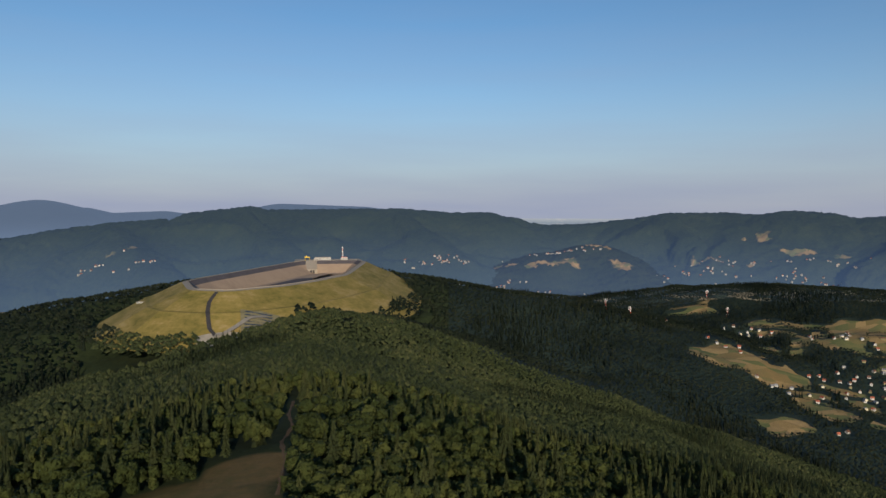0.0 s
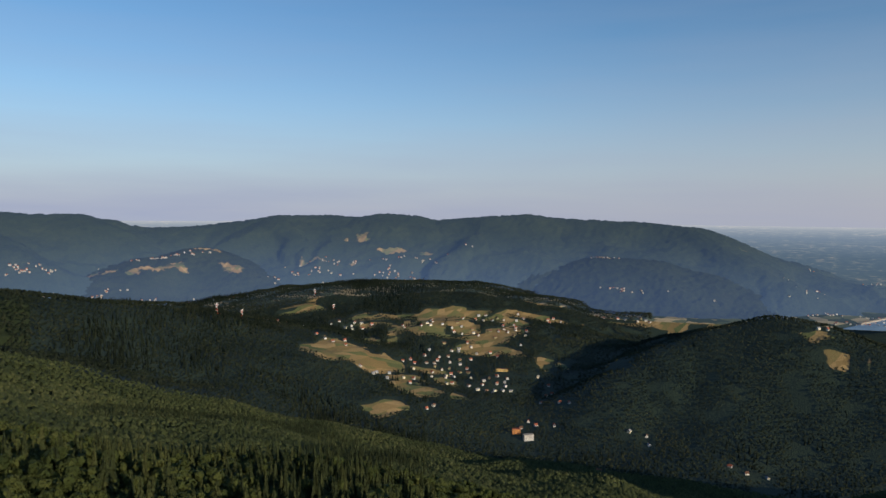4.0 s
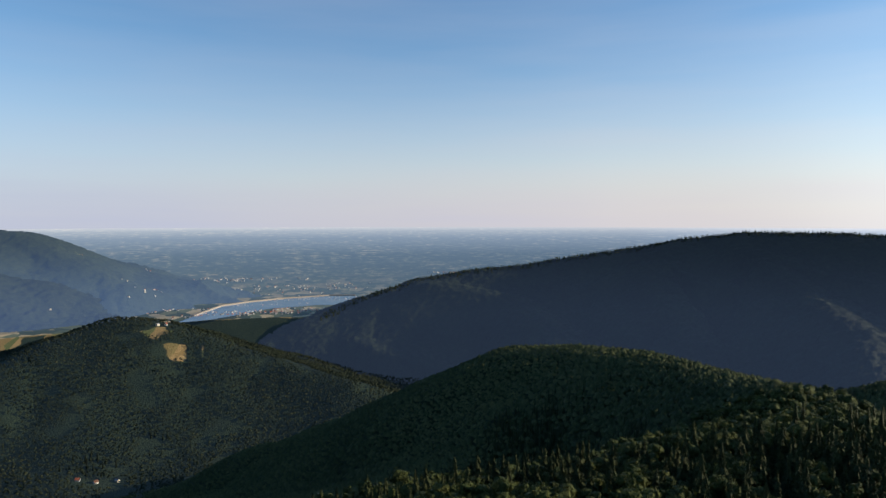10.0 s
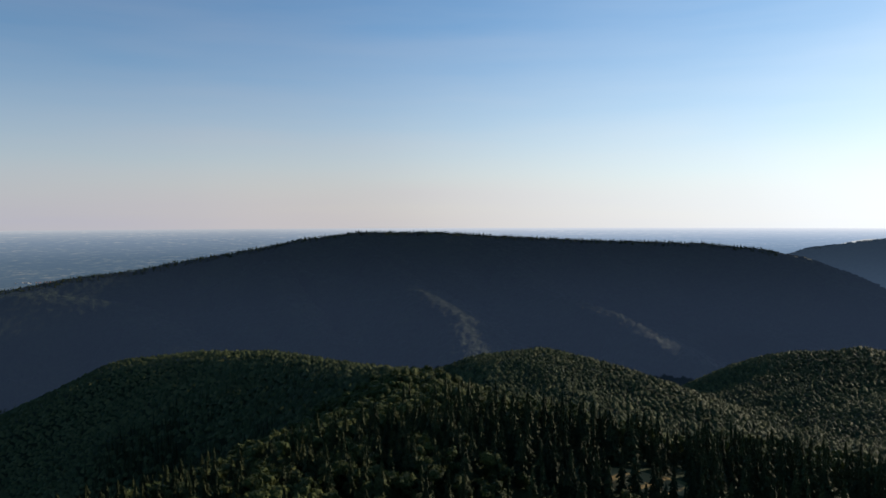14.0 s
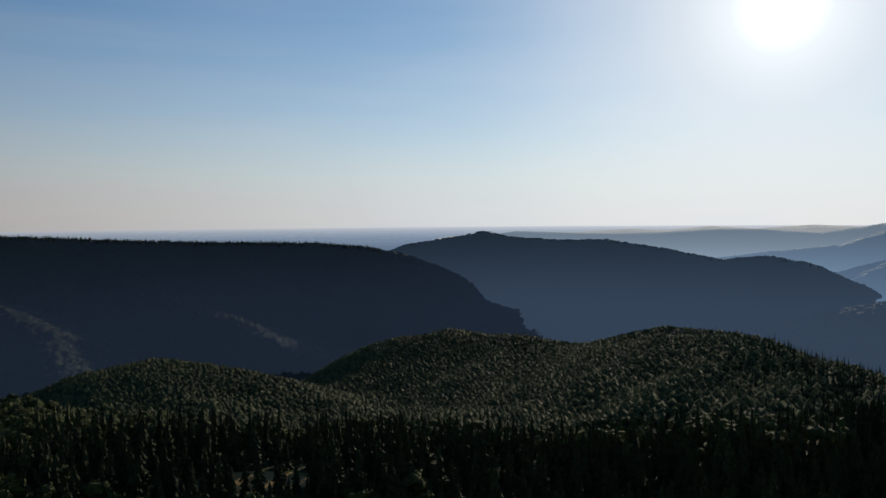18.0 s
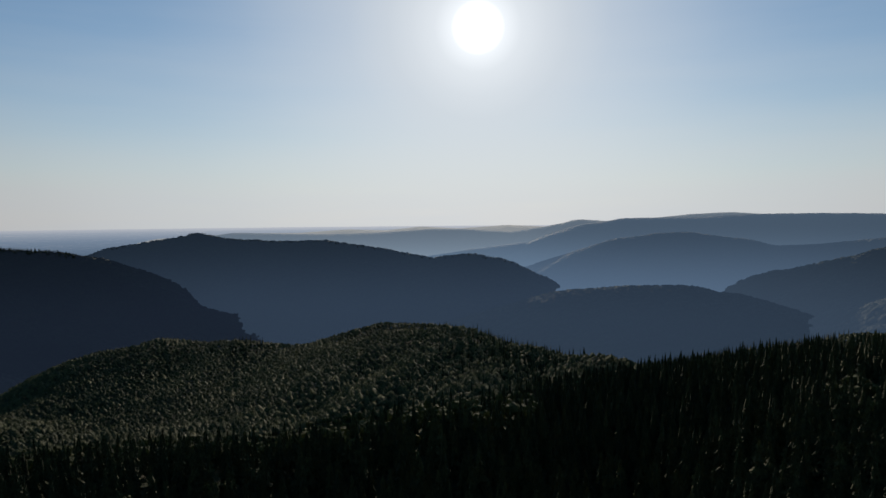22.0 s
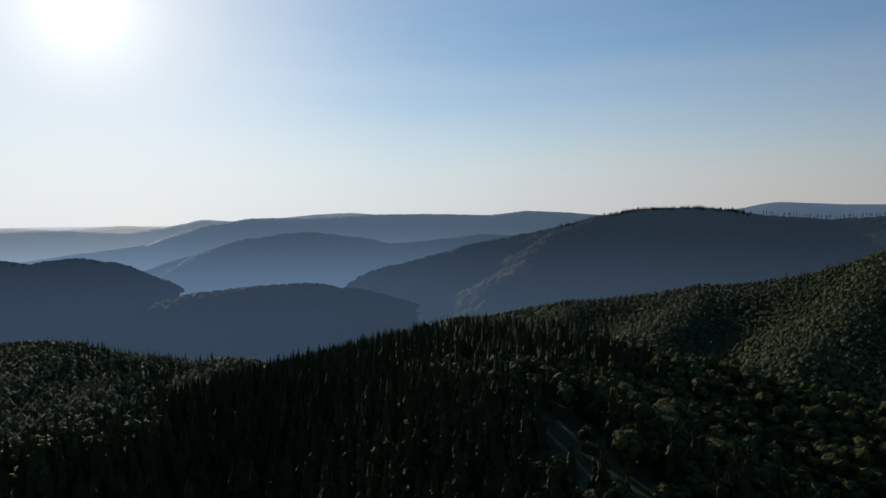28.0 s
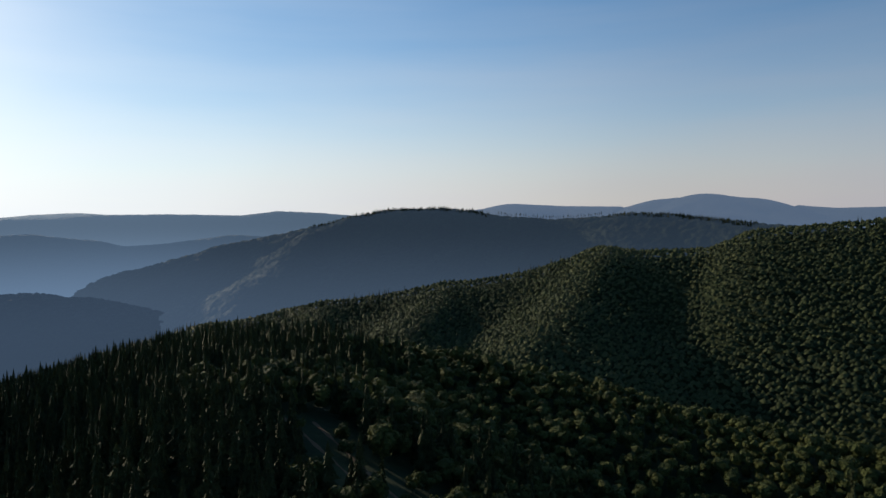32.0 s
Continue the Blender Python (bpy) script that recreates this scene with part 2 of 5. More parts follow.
# ridge lines of the near hills: (slope, crest width, points)
NEAR = [
    # the hilltop spur towards the basin
    (0.34, 85, [down(0, 0, -14), down(12, 300, -24), down(12, 600, -58), down(13, 900, -97), down(14, 1100, -112), down(12, 1500, -118), down(10, 1850, -118)]),
    # rim of the hilltop on its sunny side
    (0.42, 30, [brow(-92, 205, -21.8, 18), brow(-108, 262, -18.2, 20), brow(-118, 312, -16.0, 20), brow(-127, 300, -16.4, 20), brow(-137, 300, -17.2, 20), brow(-144, 300, -17.6, 20), brow(-157, 320, -16.8, 20), brow(-168, 350, -16.2, 20)]),
    (0.36, 40, [down(0, 0, -14), brow(-118, 300, -16.2, 20)]),
    (0.36, 40, [down(0, 0, -14), brow(-140, 290, -17.6, 20)]),
    (0.36, 40, [down(0, 0, -14), brow(-168, 330, -16.4, 20)]),
    (0.58, 70, [down(0, 0, -14), brow(-200, 540, -9.6, 17)]),
    # shaded spur that runs out to a mound
    (0.56, 26, [brow(-113, 290, -17.0, 20), brow(-112, 450, -13.6, 17), brow(-109.5, 640, -12.1), brow(-104, 830, -11.5), brow(-98, 1040, -10.4), brow(-93, 1180, -10.0), brow(-88, 1280, -10.3), brow(-80.4, 1350, -13.6), brow(-74, 1420, -16.0), brow(-68, 1500, -17.5)]),
    # lit spur beyond the spruces
    (0.52, 22, [brow(-110, 1420, -13.6), brow(-113.5, 1340, -11.8), brow(-116, 1260, -10.9), brow(-120.5, 1150, -10.4), brow(-124.5, 1040, -11.2), brow(-128.8, 940, -12.3), brow(-134.4, 850, -14.6), brow(-140, 790, -17.2), brow(-146, 740, -20)]),
    (0.50, 14, [brow(-119.5, 1090, -11.2), brow(-123, 860, -13.6), brow(-127.5, 760, -15.6), brow(-133, 690, -18.2)]),
    (0.50, 14, [brow(-116.5, 1150, -11.6), brow(-117.5, 900, -14.0), brow(-121, 760, -16.6)]),
    # folded hill above the side valley, with ribs that run down
    (0.62, 24, [brow(-128, 1600, -15.4), brow(-132.8, 1520, -12.8), brow(-138, 1450, -10.2), brow(-143.5, 1400, -9.2), brow(-150, 1360, -9.7), brow(-154.5, 1300, -10.1), brow(-161, 1500, -8.5), brow(-165.5, 1500, -8.75), brow(-169, 1480, -9.9)]),
    (0.55, 12, [brow(-139.5, 1400, -10.0), brow(-136, 1230, -12.6), brow(-133.5, 1130, -15.0), brow(-131.5, 1060, -17)]),
    (0.55, 12, [brow(-143.5, 1370, -9.6), brow(-140, 1160, -12.4), brow(-137, 1040, -15.0), brow(-135, 980, -17.5)]),
    (0.55, 12, [brow(-149, 1320, -9.9), brow(-144.5, 1060, -12.8), brow(-141, 930, -15.6), brow(-139, 870, -18)]),
    (0.62, 20, [brow(-154.5, 1200, -10.4), brow(-160, 1060, -9.8), brow(-163.7, 1000, -9.15), brow(-167.4, 950, -9.15), brow(-172, 890, -10.6), brow(-176, 850, -11.1), brow(-180.5, 810, -11.5), brow(-186, 760, -12.6)]),
    (0.55, 12, [brow(-155.7, 1060, -10.9), brow(-150.5, 880, -13.6), brow(-145.5, 790, -16.2), brow(-142, 750, -18.5)]),
    (0.55, 12, [brow(-161, 1010, -9.8), brow(-155.7, 830, -12.4), brow(-151, 730, -15.2), brow(-147, 680, -18)]),
    (0.55, 12, [brow(-166, 930, -9.5), brow(-161.5, 740, -12.6), brow(-157, 650, -15.4), brow(-153, 600, -18)]),
    (0.55, 12, [brow(-172, 860, -10.9), brow(-167, 670, -13.6), brow(-163, 590, -16.4)]),
    (0.55, 12, [brow(-178, 800, -11.5), brow(-173.5, 640, -14.2), brow(-170, 570, -16.8)]),
    # dark spruce brow of the hilltop
    (0.60, 36, [brow(-166.5, 380, -15.6, 19), brow(-174, 440, -14.0, 18), brow(-181, 480, -12.1, 18), brow(-186.5, 510, -11.1, 17), brow(-191.5, 535, -10.2, 17), brow(-199.5, 545, -9.45, 17), brow(-204.9, 545, -9.3, 17), brow(-209, 540, -9.9, 17), brow(-216.4, 525, -11.1, 17), brow(-225.7, 505, -12.8, 17), brow(-238.6, 470, -15.3, 17), brow(-250, 430, -16.5, 17)]),
    # towards the basin and the valley
    (0.34, 25, [down(13.0, 1060, -92), down(9.5, 1085, -84), down(6, 1150, -100)]),
    (0.26, 60, [down(8, 2000, -100), down(2.4, 1780, -95), down(-5.4, 1720, -125), down(-10, 1720, -149), down(-15.8, 1750, -190)]),
    (0.30, 60, [down(14, 1950, -105), down(20, 1650, -88), down(26, 1560, -102), down(32, 1500, -135), down(48, 1500, -230)]),
    (0.52, 40, [down(-45.8, 1500, -250), down(-49.5, 1600, -207), down(-53, 1680, -171), down(-57, 1720, -150), down(-59.7, 1700, -155), down(-63, 1650, -186), down(-67.9, 1600, -227), down(-74, 1500, -265)]),
    (0.36, 70, [down(-57, 1720, -152), down(-52, 1300, -330)]),
    (0.17, 160, [down(-12, 2700, -280), down(-15.2, 2600, -256), down(-19.4, 2600, -228), down(-25.4, 2550, -172), down(-29.8, 2500, -170), down(-34, 2450, -205), down(-38, 2400, -255), down(-42, 2300, -285)]),
    # long flank under the clear-cut mountain
    (0.66, 20, [brow(-178, 1600, -13.0), brow(-183, 1520, -11.4), brow(-192, 1460, -9.5), brow(-203, 1400, -7.5), brow(-214.6, 1350, -5.85), brow(-222, 1310, -4.7), brow(-225.8, 1290, -4.1), brow(-228.5, 1280, -2.95)]),
    (0.95, 36, [brow(-226.5, 1290, -3.9), brow(-228.5, 1280, -2.95), brow(-236.4, 1260, -2.6), brow(-240.3, 1240, -1.1), brow(-248, 1230, -0.3), brow(-258, 1300, -0.6), brow(-290, 1500, -4)]),
    (0.52, 14, [brow(-197, 1400, -8.8), brow(-195.5, 1230, -10.4), brow(-194.5, 1120, -12)]),
    (0.52, 14, [brow(-206, 1360, -7.4), brow(-203, 1130, -9.4), brow(-201, 1000, -11.8)]),
    (0.52, 14, [brow(-216, 1310, -6.0), brow(-213, 1060, -8.6), brow(-211.5, 930, -11.4)]),
    (0.62, 22, [brow(-228.3, 1215, -3.7), brow(-226, 1060, -6.6), brow(-223, 930, -9.6), brow(-221, 840, -12)]),
]


def ground_height(x, y):
    r = np.hypot(x, y)
    ribs = 46 + 40 * np.exp(-((np.degrees(np.arctan2(-x, y)) % 360 - 205) / 40) ** 2)
    bear = np.degrees(np.arctan2(-x, y)) % 360
    deep = np.interp(bear, [142, 170, 248, 262], [0, 1, 1, 0]) * np.interp(r, [1250, 1600, 3000, 3500], [0, 1, 1, 0])
    z = valley_floor(r) - 120 * deep + 14 * fbm(x / 220, y / 220, 5) * np.clip((2600 - r) / 300, 0.1, 1)
    rib, bumps = fbm(x / 170, y / 170, 11, 3) * ribs, fbm(x / 60, y / 60, 15, 2) * 10
    k = 26.0
    for slope, crest, line in NEAR:
        h, off = ridge(x, y, line, slope, crest)
        h = h + (rib + bumps) * np.clip((off - 30) / 160, 0, 1)
        g = np.clip(k - np.abs(h - z), 0, k)
        z = np.maximum(h, z) + g * g / (4 * k)
    # the plain lies level round the lake
    flat = np.interp(bear, [283, 287, 300, 304], [0, 1, 1, 0]) * np.interp(r, [2220, 2420, 3480, 3700], [0, 1, 1, 0])
    bed = 85.0 + (LAKE - 1.5 - 85.0) * np.maximum(r, 1) / np.interp(np.maximum(r, 1), PLAN_R, LAND_R)
    z = z + (bed - z) * flat
    return z


MEADOWS = [  # az, range, half length along, half width across: open land near and in the valley
    (-180, 262, 22, 16), (-128, 285, 12, 22), (-198, 405, 14, 8),
    (-60.3, 1648, 70, 46), (-61.5, 1606, 52, 44), (-39.5, 1740, 40, 38), (-25.8, 1590, 55, 150), (-22.9, 1620, 40, 60), (-28.9, 2040, 60, 130), (-33.5, 2080, 60, 130),
    (-26, 1850, 40, 60), (-34.5, 1960, 50, 90), (-38.2, 2170, 22, 150), (-31, 1930, 40, 110), (-26.7, 1330, 24, 36), (-30.3, 1480, 20, 55), (-15.5, 1930, 22, 60), (-18.3, 1890, 18, 70), (-44.0, 1120, 22, 20),
    (-19.5, 2250, 30, 60), (-48, 2285, 20, 120), (-53, 2300, 16, 100), (-16.5, 2120, 16, 80), (-35.5, 1820, 40, 60),
]
MEADOWS = MEADOWS[:5] + [(a, r, p * 1.5, q * 1.25) for a, r, p, q in MEADOWS[5:]]
HEATH = [(22.5, 222, 72, 38), (15.5, 300, 20, 20)]         # brown open heath on the hilltop
GLADES = [(-206.5, 285, 55, 15), (-213, 262, 30, 17)]    # shaded gaps in the wood, without trees
TRACKS = [  # az and range along worn earth tracks
    [(12.2, 470), (12.6, 420), (12.3, 385), (13.2, 340), (12.9, 300), (13.6, 265)],
    [(-201.8, 345), (-204.0, 312), (-206.5, 280), (-209.5, 252), (-213, 232)],
    [(-205.0, 330), (-207.8, 292), (-211.0, 258), (-214, 236)],
]


def spots_of(X, Y, table):
    v = np.zeros(X.shape)
    az = np.degrees(np.arctan2(-X, Y))
    r = np.hypot(X, Y)
    for a, rr, along, across in table:
        da = (az - a + 180) % 360 - 180
        q = ((r - rr) / along) ** 2 + (np.radians(da) * rr / across) ** 2
        v = np.maximum(v, np.clip(1.3 - 0.75 * q, 0, 1))
    return v


def open_land(x, y):
    r = np.hypot(x, y)
    w = np.clip((r - 700) / 300, 0, 1)
    v = spots_of(x + w * 150 * fbm(x / 90, y / 90, 111, 3), y + w * 150 * fbm(x / 90, y / 90, 117, 3), MEADOWS)
    v = v * (1 - w * 0.9 * (np.abs(fbm(x / 120, y / 120, 77, 2)) < 0.03))
    return np.maximum(v, np.clip((165 - r) / 20, 0, 1))


def line_of(*pts):
    return [at_angle(*p) for p in pts]


# far hills: name, label, haze glow as emission, slope, crest width, ridge line, bearings, ranges, steps, roughness,
# folds
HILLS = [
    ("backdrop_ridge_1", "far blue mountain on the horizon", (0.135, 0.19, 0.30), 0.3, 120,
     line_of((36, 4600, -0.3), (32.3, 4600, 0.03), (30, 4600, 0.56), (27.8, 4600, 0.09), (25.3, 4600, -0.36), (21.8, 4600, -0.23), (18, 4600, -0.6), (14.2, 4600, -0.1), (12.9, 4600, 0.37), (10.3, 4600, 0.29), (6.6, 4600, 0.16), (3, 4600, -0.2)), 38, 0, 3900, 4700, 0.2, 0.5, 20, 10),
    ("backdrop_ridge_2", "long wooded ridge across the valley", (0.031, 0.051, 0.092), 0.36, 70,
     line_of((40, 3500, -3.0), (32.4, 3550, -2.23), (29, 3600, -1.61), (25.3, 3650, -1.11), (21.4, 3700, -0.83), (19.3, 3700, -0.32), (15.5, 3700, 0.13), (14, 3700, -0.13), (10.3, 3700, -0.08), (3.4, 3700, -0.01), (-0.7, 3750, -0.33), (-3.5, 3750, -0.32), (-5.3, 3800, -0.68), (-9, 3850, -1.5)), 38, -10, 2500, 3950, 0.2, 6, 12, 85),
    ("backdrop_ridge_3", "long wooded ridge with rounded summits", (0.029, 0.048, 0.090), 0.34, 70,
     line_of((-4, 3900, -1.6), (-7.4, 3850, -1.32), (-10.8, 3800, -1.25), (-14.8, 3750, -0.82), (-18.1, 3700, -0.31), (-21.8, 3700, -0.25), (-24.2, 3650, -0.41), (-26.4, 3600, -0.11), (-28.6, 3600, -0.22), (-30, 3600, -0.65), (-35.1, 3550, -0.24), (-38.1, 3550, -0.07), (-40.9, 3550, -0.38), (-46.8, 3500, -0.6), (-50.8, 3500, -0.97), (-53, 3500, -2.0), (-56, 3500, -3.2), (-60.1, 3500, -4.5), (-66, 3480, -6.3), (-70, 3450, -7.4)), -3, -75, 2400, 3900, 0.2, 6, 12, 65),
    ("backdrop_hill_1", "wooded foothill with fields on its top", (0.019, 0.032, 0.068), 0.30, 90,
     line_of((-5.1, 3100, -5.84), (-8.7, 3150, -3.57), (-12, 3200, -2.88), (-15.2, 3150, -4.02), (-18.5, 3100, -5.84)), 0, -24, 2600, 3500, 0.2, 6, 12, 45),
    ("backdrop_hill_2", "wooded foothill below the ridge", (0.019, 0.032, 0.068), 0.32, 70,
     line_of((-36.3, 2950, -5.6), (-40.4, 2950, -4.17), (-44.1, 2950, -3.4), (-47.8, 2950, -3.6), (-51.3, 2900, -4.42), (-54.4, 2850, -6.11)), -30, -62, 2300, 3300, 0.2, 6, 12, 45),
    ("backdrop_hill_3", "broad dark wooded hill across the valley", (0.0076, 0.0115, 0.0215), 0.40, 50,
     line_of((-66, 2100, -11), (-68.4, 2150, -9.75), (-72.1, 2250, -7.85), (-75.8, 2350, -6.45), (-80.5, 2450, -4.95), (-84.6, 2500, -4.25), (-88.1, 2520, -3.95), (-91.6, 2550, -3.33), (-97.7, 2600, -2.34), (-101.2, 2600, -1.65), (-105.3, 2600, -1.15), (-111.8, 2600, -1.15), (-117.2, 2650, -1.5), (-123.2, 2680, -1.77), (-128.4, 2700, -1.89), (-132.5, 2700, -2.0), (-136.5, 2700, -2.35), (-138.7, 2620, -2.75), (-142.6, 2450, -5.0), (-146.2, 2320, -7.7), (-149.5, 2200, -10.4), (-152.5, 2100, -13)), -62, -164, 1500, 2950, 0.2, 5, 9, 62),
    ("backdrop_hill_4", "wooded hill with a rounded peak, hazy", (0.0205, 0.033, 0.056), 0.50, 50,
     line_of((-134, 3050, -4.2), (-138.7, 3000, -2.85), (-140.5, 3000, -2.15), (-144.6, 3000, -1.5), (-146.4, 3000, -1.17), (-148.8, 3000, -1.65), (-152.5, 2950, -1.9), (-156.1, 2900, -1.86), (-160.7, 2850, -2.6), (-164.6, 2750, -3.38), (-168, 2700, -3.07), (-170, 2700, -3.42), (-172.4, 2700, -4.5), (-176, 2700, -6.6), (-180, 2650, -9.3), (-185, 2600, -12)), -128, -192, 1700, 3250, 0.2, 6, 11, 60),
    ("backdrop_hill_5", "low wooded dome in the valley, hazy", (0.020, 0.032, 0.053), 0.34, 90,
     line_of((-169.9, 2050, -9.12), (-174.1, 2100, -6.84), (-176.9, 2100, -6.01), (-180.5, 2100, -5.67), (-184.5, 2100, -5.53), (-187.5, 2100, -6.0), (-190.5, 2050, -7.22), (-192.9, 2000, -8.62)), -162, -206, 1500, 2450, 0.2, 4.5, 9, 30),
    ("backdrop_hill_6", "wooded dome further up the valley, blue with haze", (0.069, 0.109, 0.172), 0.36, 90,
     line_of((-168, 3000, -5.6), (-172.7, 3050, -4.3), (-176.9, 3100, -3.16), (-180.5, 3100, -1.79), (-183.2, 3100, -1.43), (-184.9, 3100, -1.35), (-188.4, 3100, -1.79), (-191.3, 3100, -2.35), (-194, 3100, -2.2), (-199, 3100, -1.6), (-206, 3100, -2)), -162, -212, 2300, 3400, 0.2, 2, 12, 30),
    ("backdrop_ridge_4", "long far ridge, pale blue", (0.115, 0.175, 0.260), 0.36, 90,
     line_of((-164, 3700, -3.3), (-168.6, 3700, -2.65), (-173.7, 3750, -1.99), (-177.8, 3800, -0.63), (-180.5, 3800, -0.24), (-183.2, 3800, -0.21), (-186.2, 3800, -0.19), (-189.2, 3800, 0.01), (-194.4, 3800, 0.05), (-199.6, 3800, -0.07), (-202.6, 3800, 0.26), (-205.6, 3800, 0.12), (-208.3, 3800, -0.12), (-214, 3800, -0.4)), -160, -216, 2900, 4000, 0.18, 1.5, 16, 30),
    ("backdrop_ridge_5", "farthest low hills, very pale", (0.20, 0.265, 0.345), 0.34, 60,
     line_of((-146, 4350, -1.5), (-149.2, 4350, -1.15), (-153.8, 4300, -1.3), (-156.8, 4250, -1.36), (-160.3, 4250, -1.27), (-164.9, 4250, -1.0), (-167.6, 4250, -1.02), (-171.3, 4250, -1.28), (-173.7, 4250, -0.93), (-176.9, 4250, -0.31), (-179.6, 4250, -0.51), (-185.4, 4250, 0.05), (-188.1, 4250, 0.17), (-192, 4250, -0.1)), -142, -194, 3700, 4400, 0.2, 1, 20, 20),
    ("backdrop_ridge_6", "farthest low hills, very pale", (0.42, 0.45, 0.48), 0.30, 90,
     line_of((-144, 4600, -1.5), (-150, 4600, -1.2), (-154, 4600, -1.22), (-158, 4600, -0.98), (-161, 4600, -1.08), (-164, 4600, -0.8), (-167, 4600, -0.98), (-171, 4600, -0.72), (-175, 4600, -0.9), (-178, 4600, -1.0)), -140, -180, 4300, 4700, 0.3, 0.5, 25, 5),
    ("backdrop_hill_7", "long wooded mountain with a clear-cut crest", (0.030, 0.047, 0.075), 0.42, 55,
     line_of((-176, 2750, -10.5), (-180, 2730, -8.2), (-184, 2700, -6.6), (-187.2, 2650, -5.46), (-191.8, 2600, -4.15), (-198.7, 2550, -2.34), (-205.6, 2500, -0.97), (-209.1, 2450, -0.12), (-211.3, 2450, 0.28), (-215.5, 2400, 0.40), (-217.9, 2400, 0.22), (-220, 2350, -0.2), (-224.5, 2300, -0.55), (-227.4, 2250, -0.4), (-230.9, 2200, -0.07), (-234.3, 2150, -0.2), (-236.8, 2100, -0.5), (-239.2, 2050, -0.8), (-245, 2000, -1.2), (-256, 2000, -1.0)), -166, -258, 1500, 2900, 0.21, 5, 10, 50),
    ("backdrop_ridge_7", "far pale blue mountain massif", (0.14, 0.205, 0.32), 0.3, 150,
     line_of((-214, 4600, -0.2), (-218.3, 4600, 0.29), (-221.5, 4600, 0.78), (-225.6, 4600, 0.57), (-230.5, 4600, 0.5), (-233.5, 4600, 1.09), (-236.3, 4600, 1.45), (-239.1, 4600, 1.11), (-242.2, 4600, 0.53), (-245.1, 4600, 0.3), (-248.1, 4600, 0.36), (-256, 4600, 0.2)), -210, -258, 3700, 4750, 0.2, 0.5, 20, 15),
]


HILL = {h[0]: h for h in HILLS}
# spurs that run down the far hills towards the valley
SPURS = {
    "backdrop_hill_3": [
        line_of((-105.7, 2480, -2.4), (-109.3, 2110, -5.2), (-113.1, 1780, -7.8), (-114.2, 1560, -10.7)),
        line_of((-116.8, 2460, -3.2), (-120.0, 2090, -5.6), (-125.8, 1800, -7.6), (-131.4, 1590, -10.4)),
        line_of((-81.5, 2280, -5.2), (-87, 2180, -6.2), (-90.8, 1920, -8.9), (-93, 1730, -11)),
        line_of((-98.5, 2340, -3.7), (-100.2, 2020, -6.9), (-102, 1800, -9.6)),
    ],
    "backdrop_hill_4": [
        line_of((-150, 2400, -7.4), (-153.6, 2560, -5.0), (-157.8, 2680, -3.65), (-162.8, 2580, -4.5), (-167.7, 2460, -6.2), (-170.4, 2350, -7.9)),
    ],
    "backdrop_hill_7": [
        line_of((-205.6, 2330, -1.6), (-202, 1990, -4.7), (-199, 1800, -7.6)),
        line_of((-213, 2360, -0.6), (-209, 2030, -4.1), (-206, 1830, -7.0)),
        line_of((-222, 2250, -1.2), (-217.5, 2030, -3.7), (-214, 1830, -6.6)),
    ],
    "backdrop_ridge_3": [
        line_of((-18.1, 3520, -0.8), (-19.5, 3300, -2.2), (-20.5, 3020, -4.2)),
        line_of((-35.1, 3450, -0.7), (-34, 3200, -2.0), (-32, 2980, -3.6)),
        line_of((-50.8, 3380, -1.3), (-54.5, 3060, -3.4), (-57.5, 2880, -5.0)),
    ],
    "backdrop_ridge_2": [
        line_of((15.5, 3530, -0.5), (14, 3290, -2.0), (12, 3060, -3.6)),
        line_of((3.4, 3530, -0.6), (1.5, 3290, -2.0), (-1, 3020, -3.9)),
        line_of((25.3, 3480, -1.5), (24, 3150, -3.0), (22, 2920, -4.6)),
    ],
}


def hill_height(X, Y, hill):
    slope, crest, line, gully = hill
    h, off = ridge(X, Y, line, slope, crest)
    for name, lines in SPURS.items():
        if HILL[name][5] is line:
            for spur in lines:
                hs, offs = ridge(X, Y, spur, 0.46, 44)
                off = np.where(hs > h, np.minimum(offs + 40, off), off)
                k = np.clip(60 - np.abs(hs - h), 0, 60)
                h = np.maximum(h, hs) + k * k / 240
    fold = np.clip((off - 70) / 280, 0, 1)
    return h - fold * (np.abs(fbm(X / 340, Y / 340, 23, 2)) * gully * 3.6 + np.abs(fbm(X / 120, Y / 120, 29, 2)) * gully * 0.5)


def surface(X, Y):
    """The top of ground and far hills."""
    z = ground_height(X, Y)
    for h in HILLS:
        z = np.maximum(z, hill_height(X, Y, (h[3], h[4], h[5], h[13])))
    return z


FAR_FIELDS = [  # az, range, along, across: fields and hamlets on the far hills
    (-12, 3180, 30, 120), (-10, 2980, 60, 260), (-14, 2940, 50, 200), (-5.5, 3050, 50, 120), (-24.5, 3330, 60, 110), (-28.5, 3150, 60, 170), (-22, 3060, 40, 150), (-44, 2930, 18, 60), (20, 3150, 40, 120), (25, 3150, 40, 100),
    (-54.5, 3300, 14, 40),
]


def hill_open(X, Y):
    return np.clip(spots_of(X, Y, FAR_FIELDS) - 0.5 + 1.6 * fbm(X / 60, Y / 60, 33, 2), 0, 1)


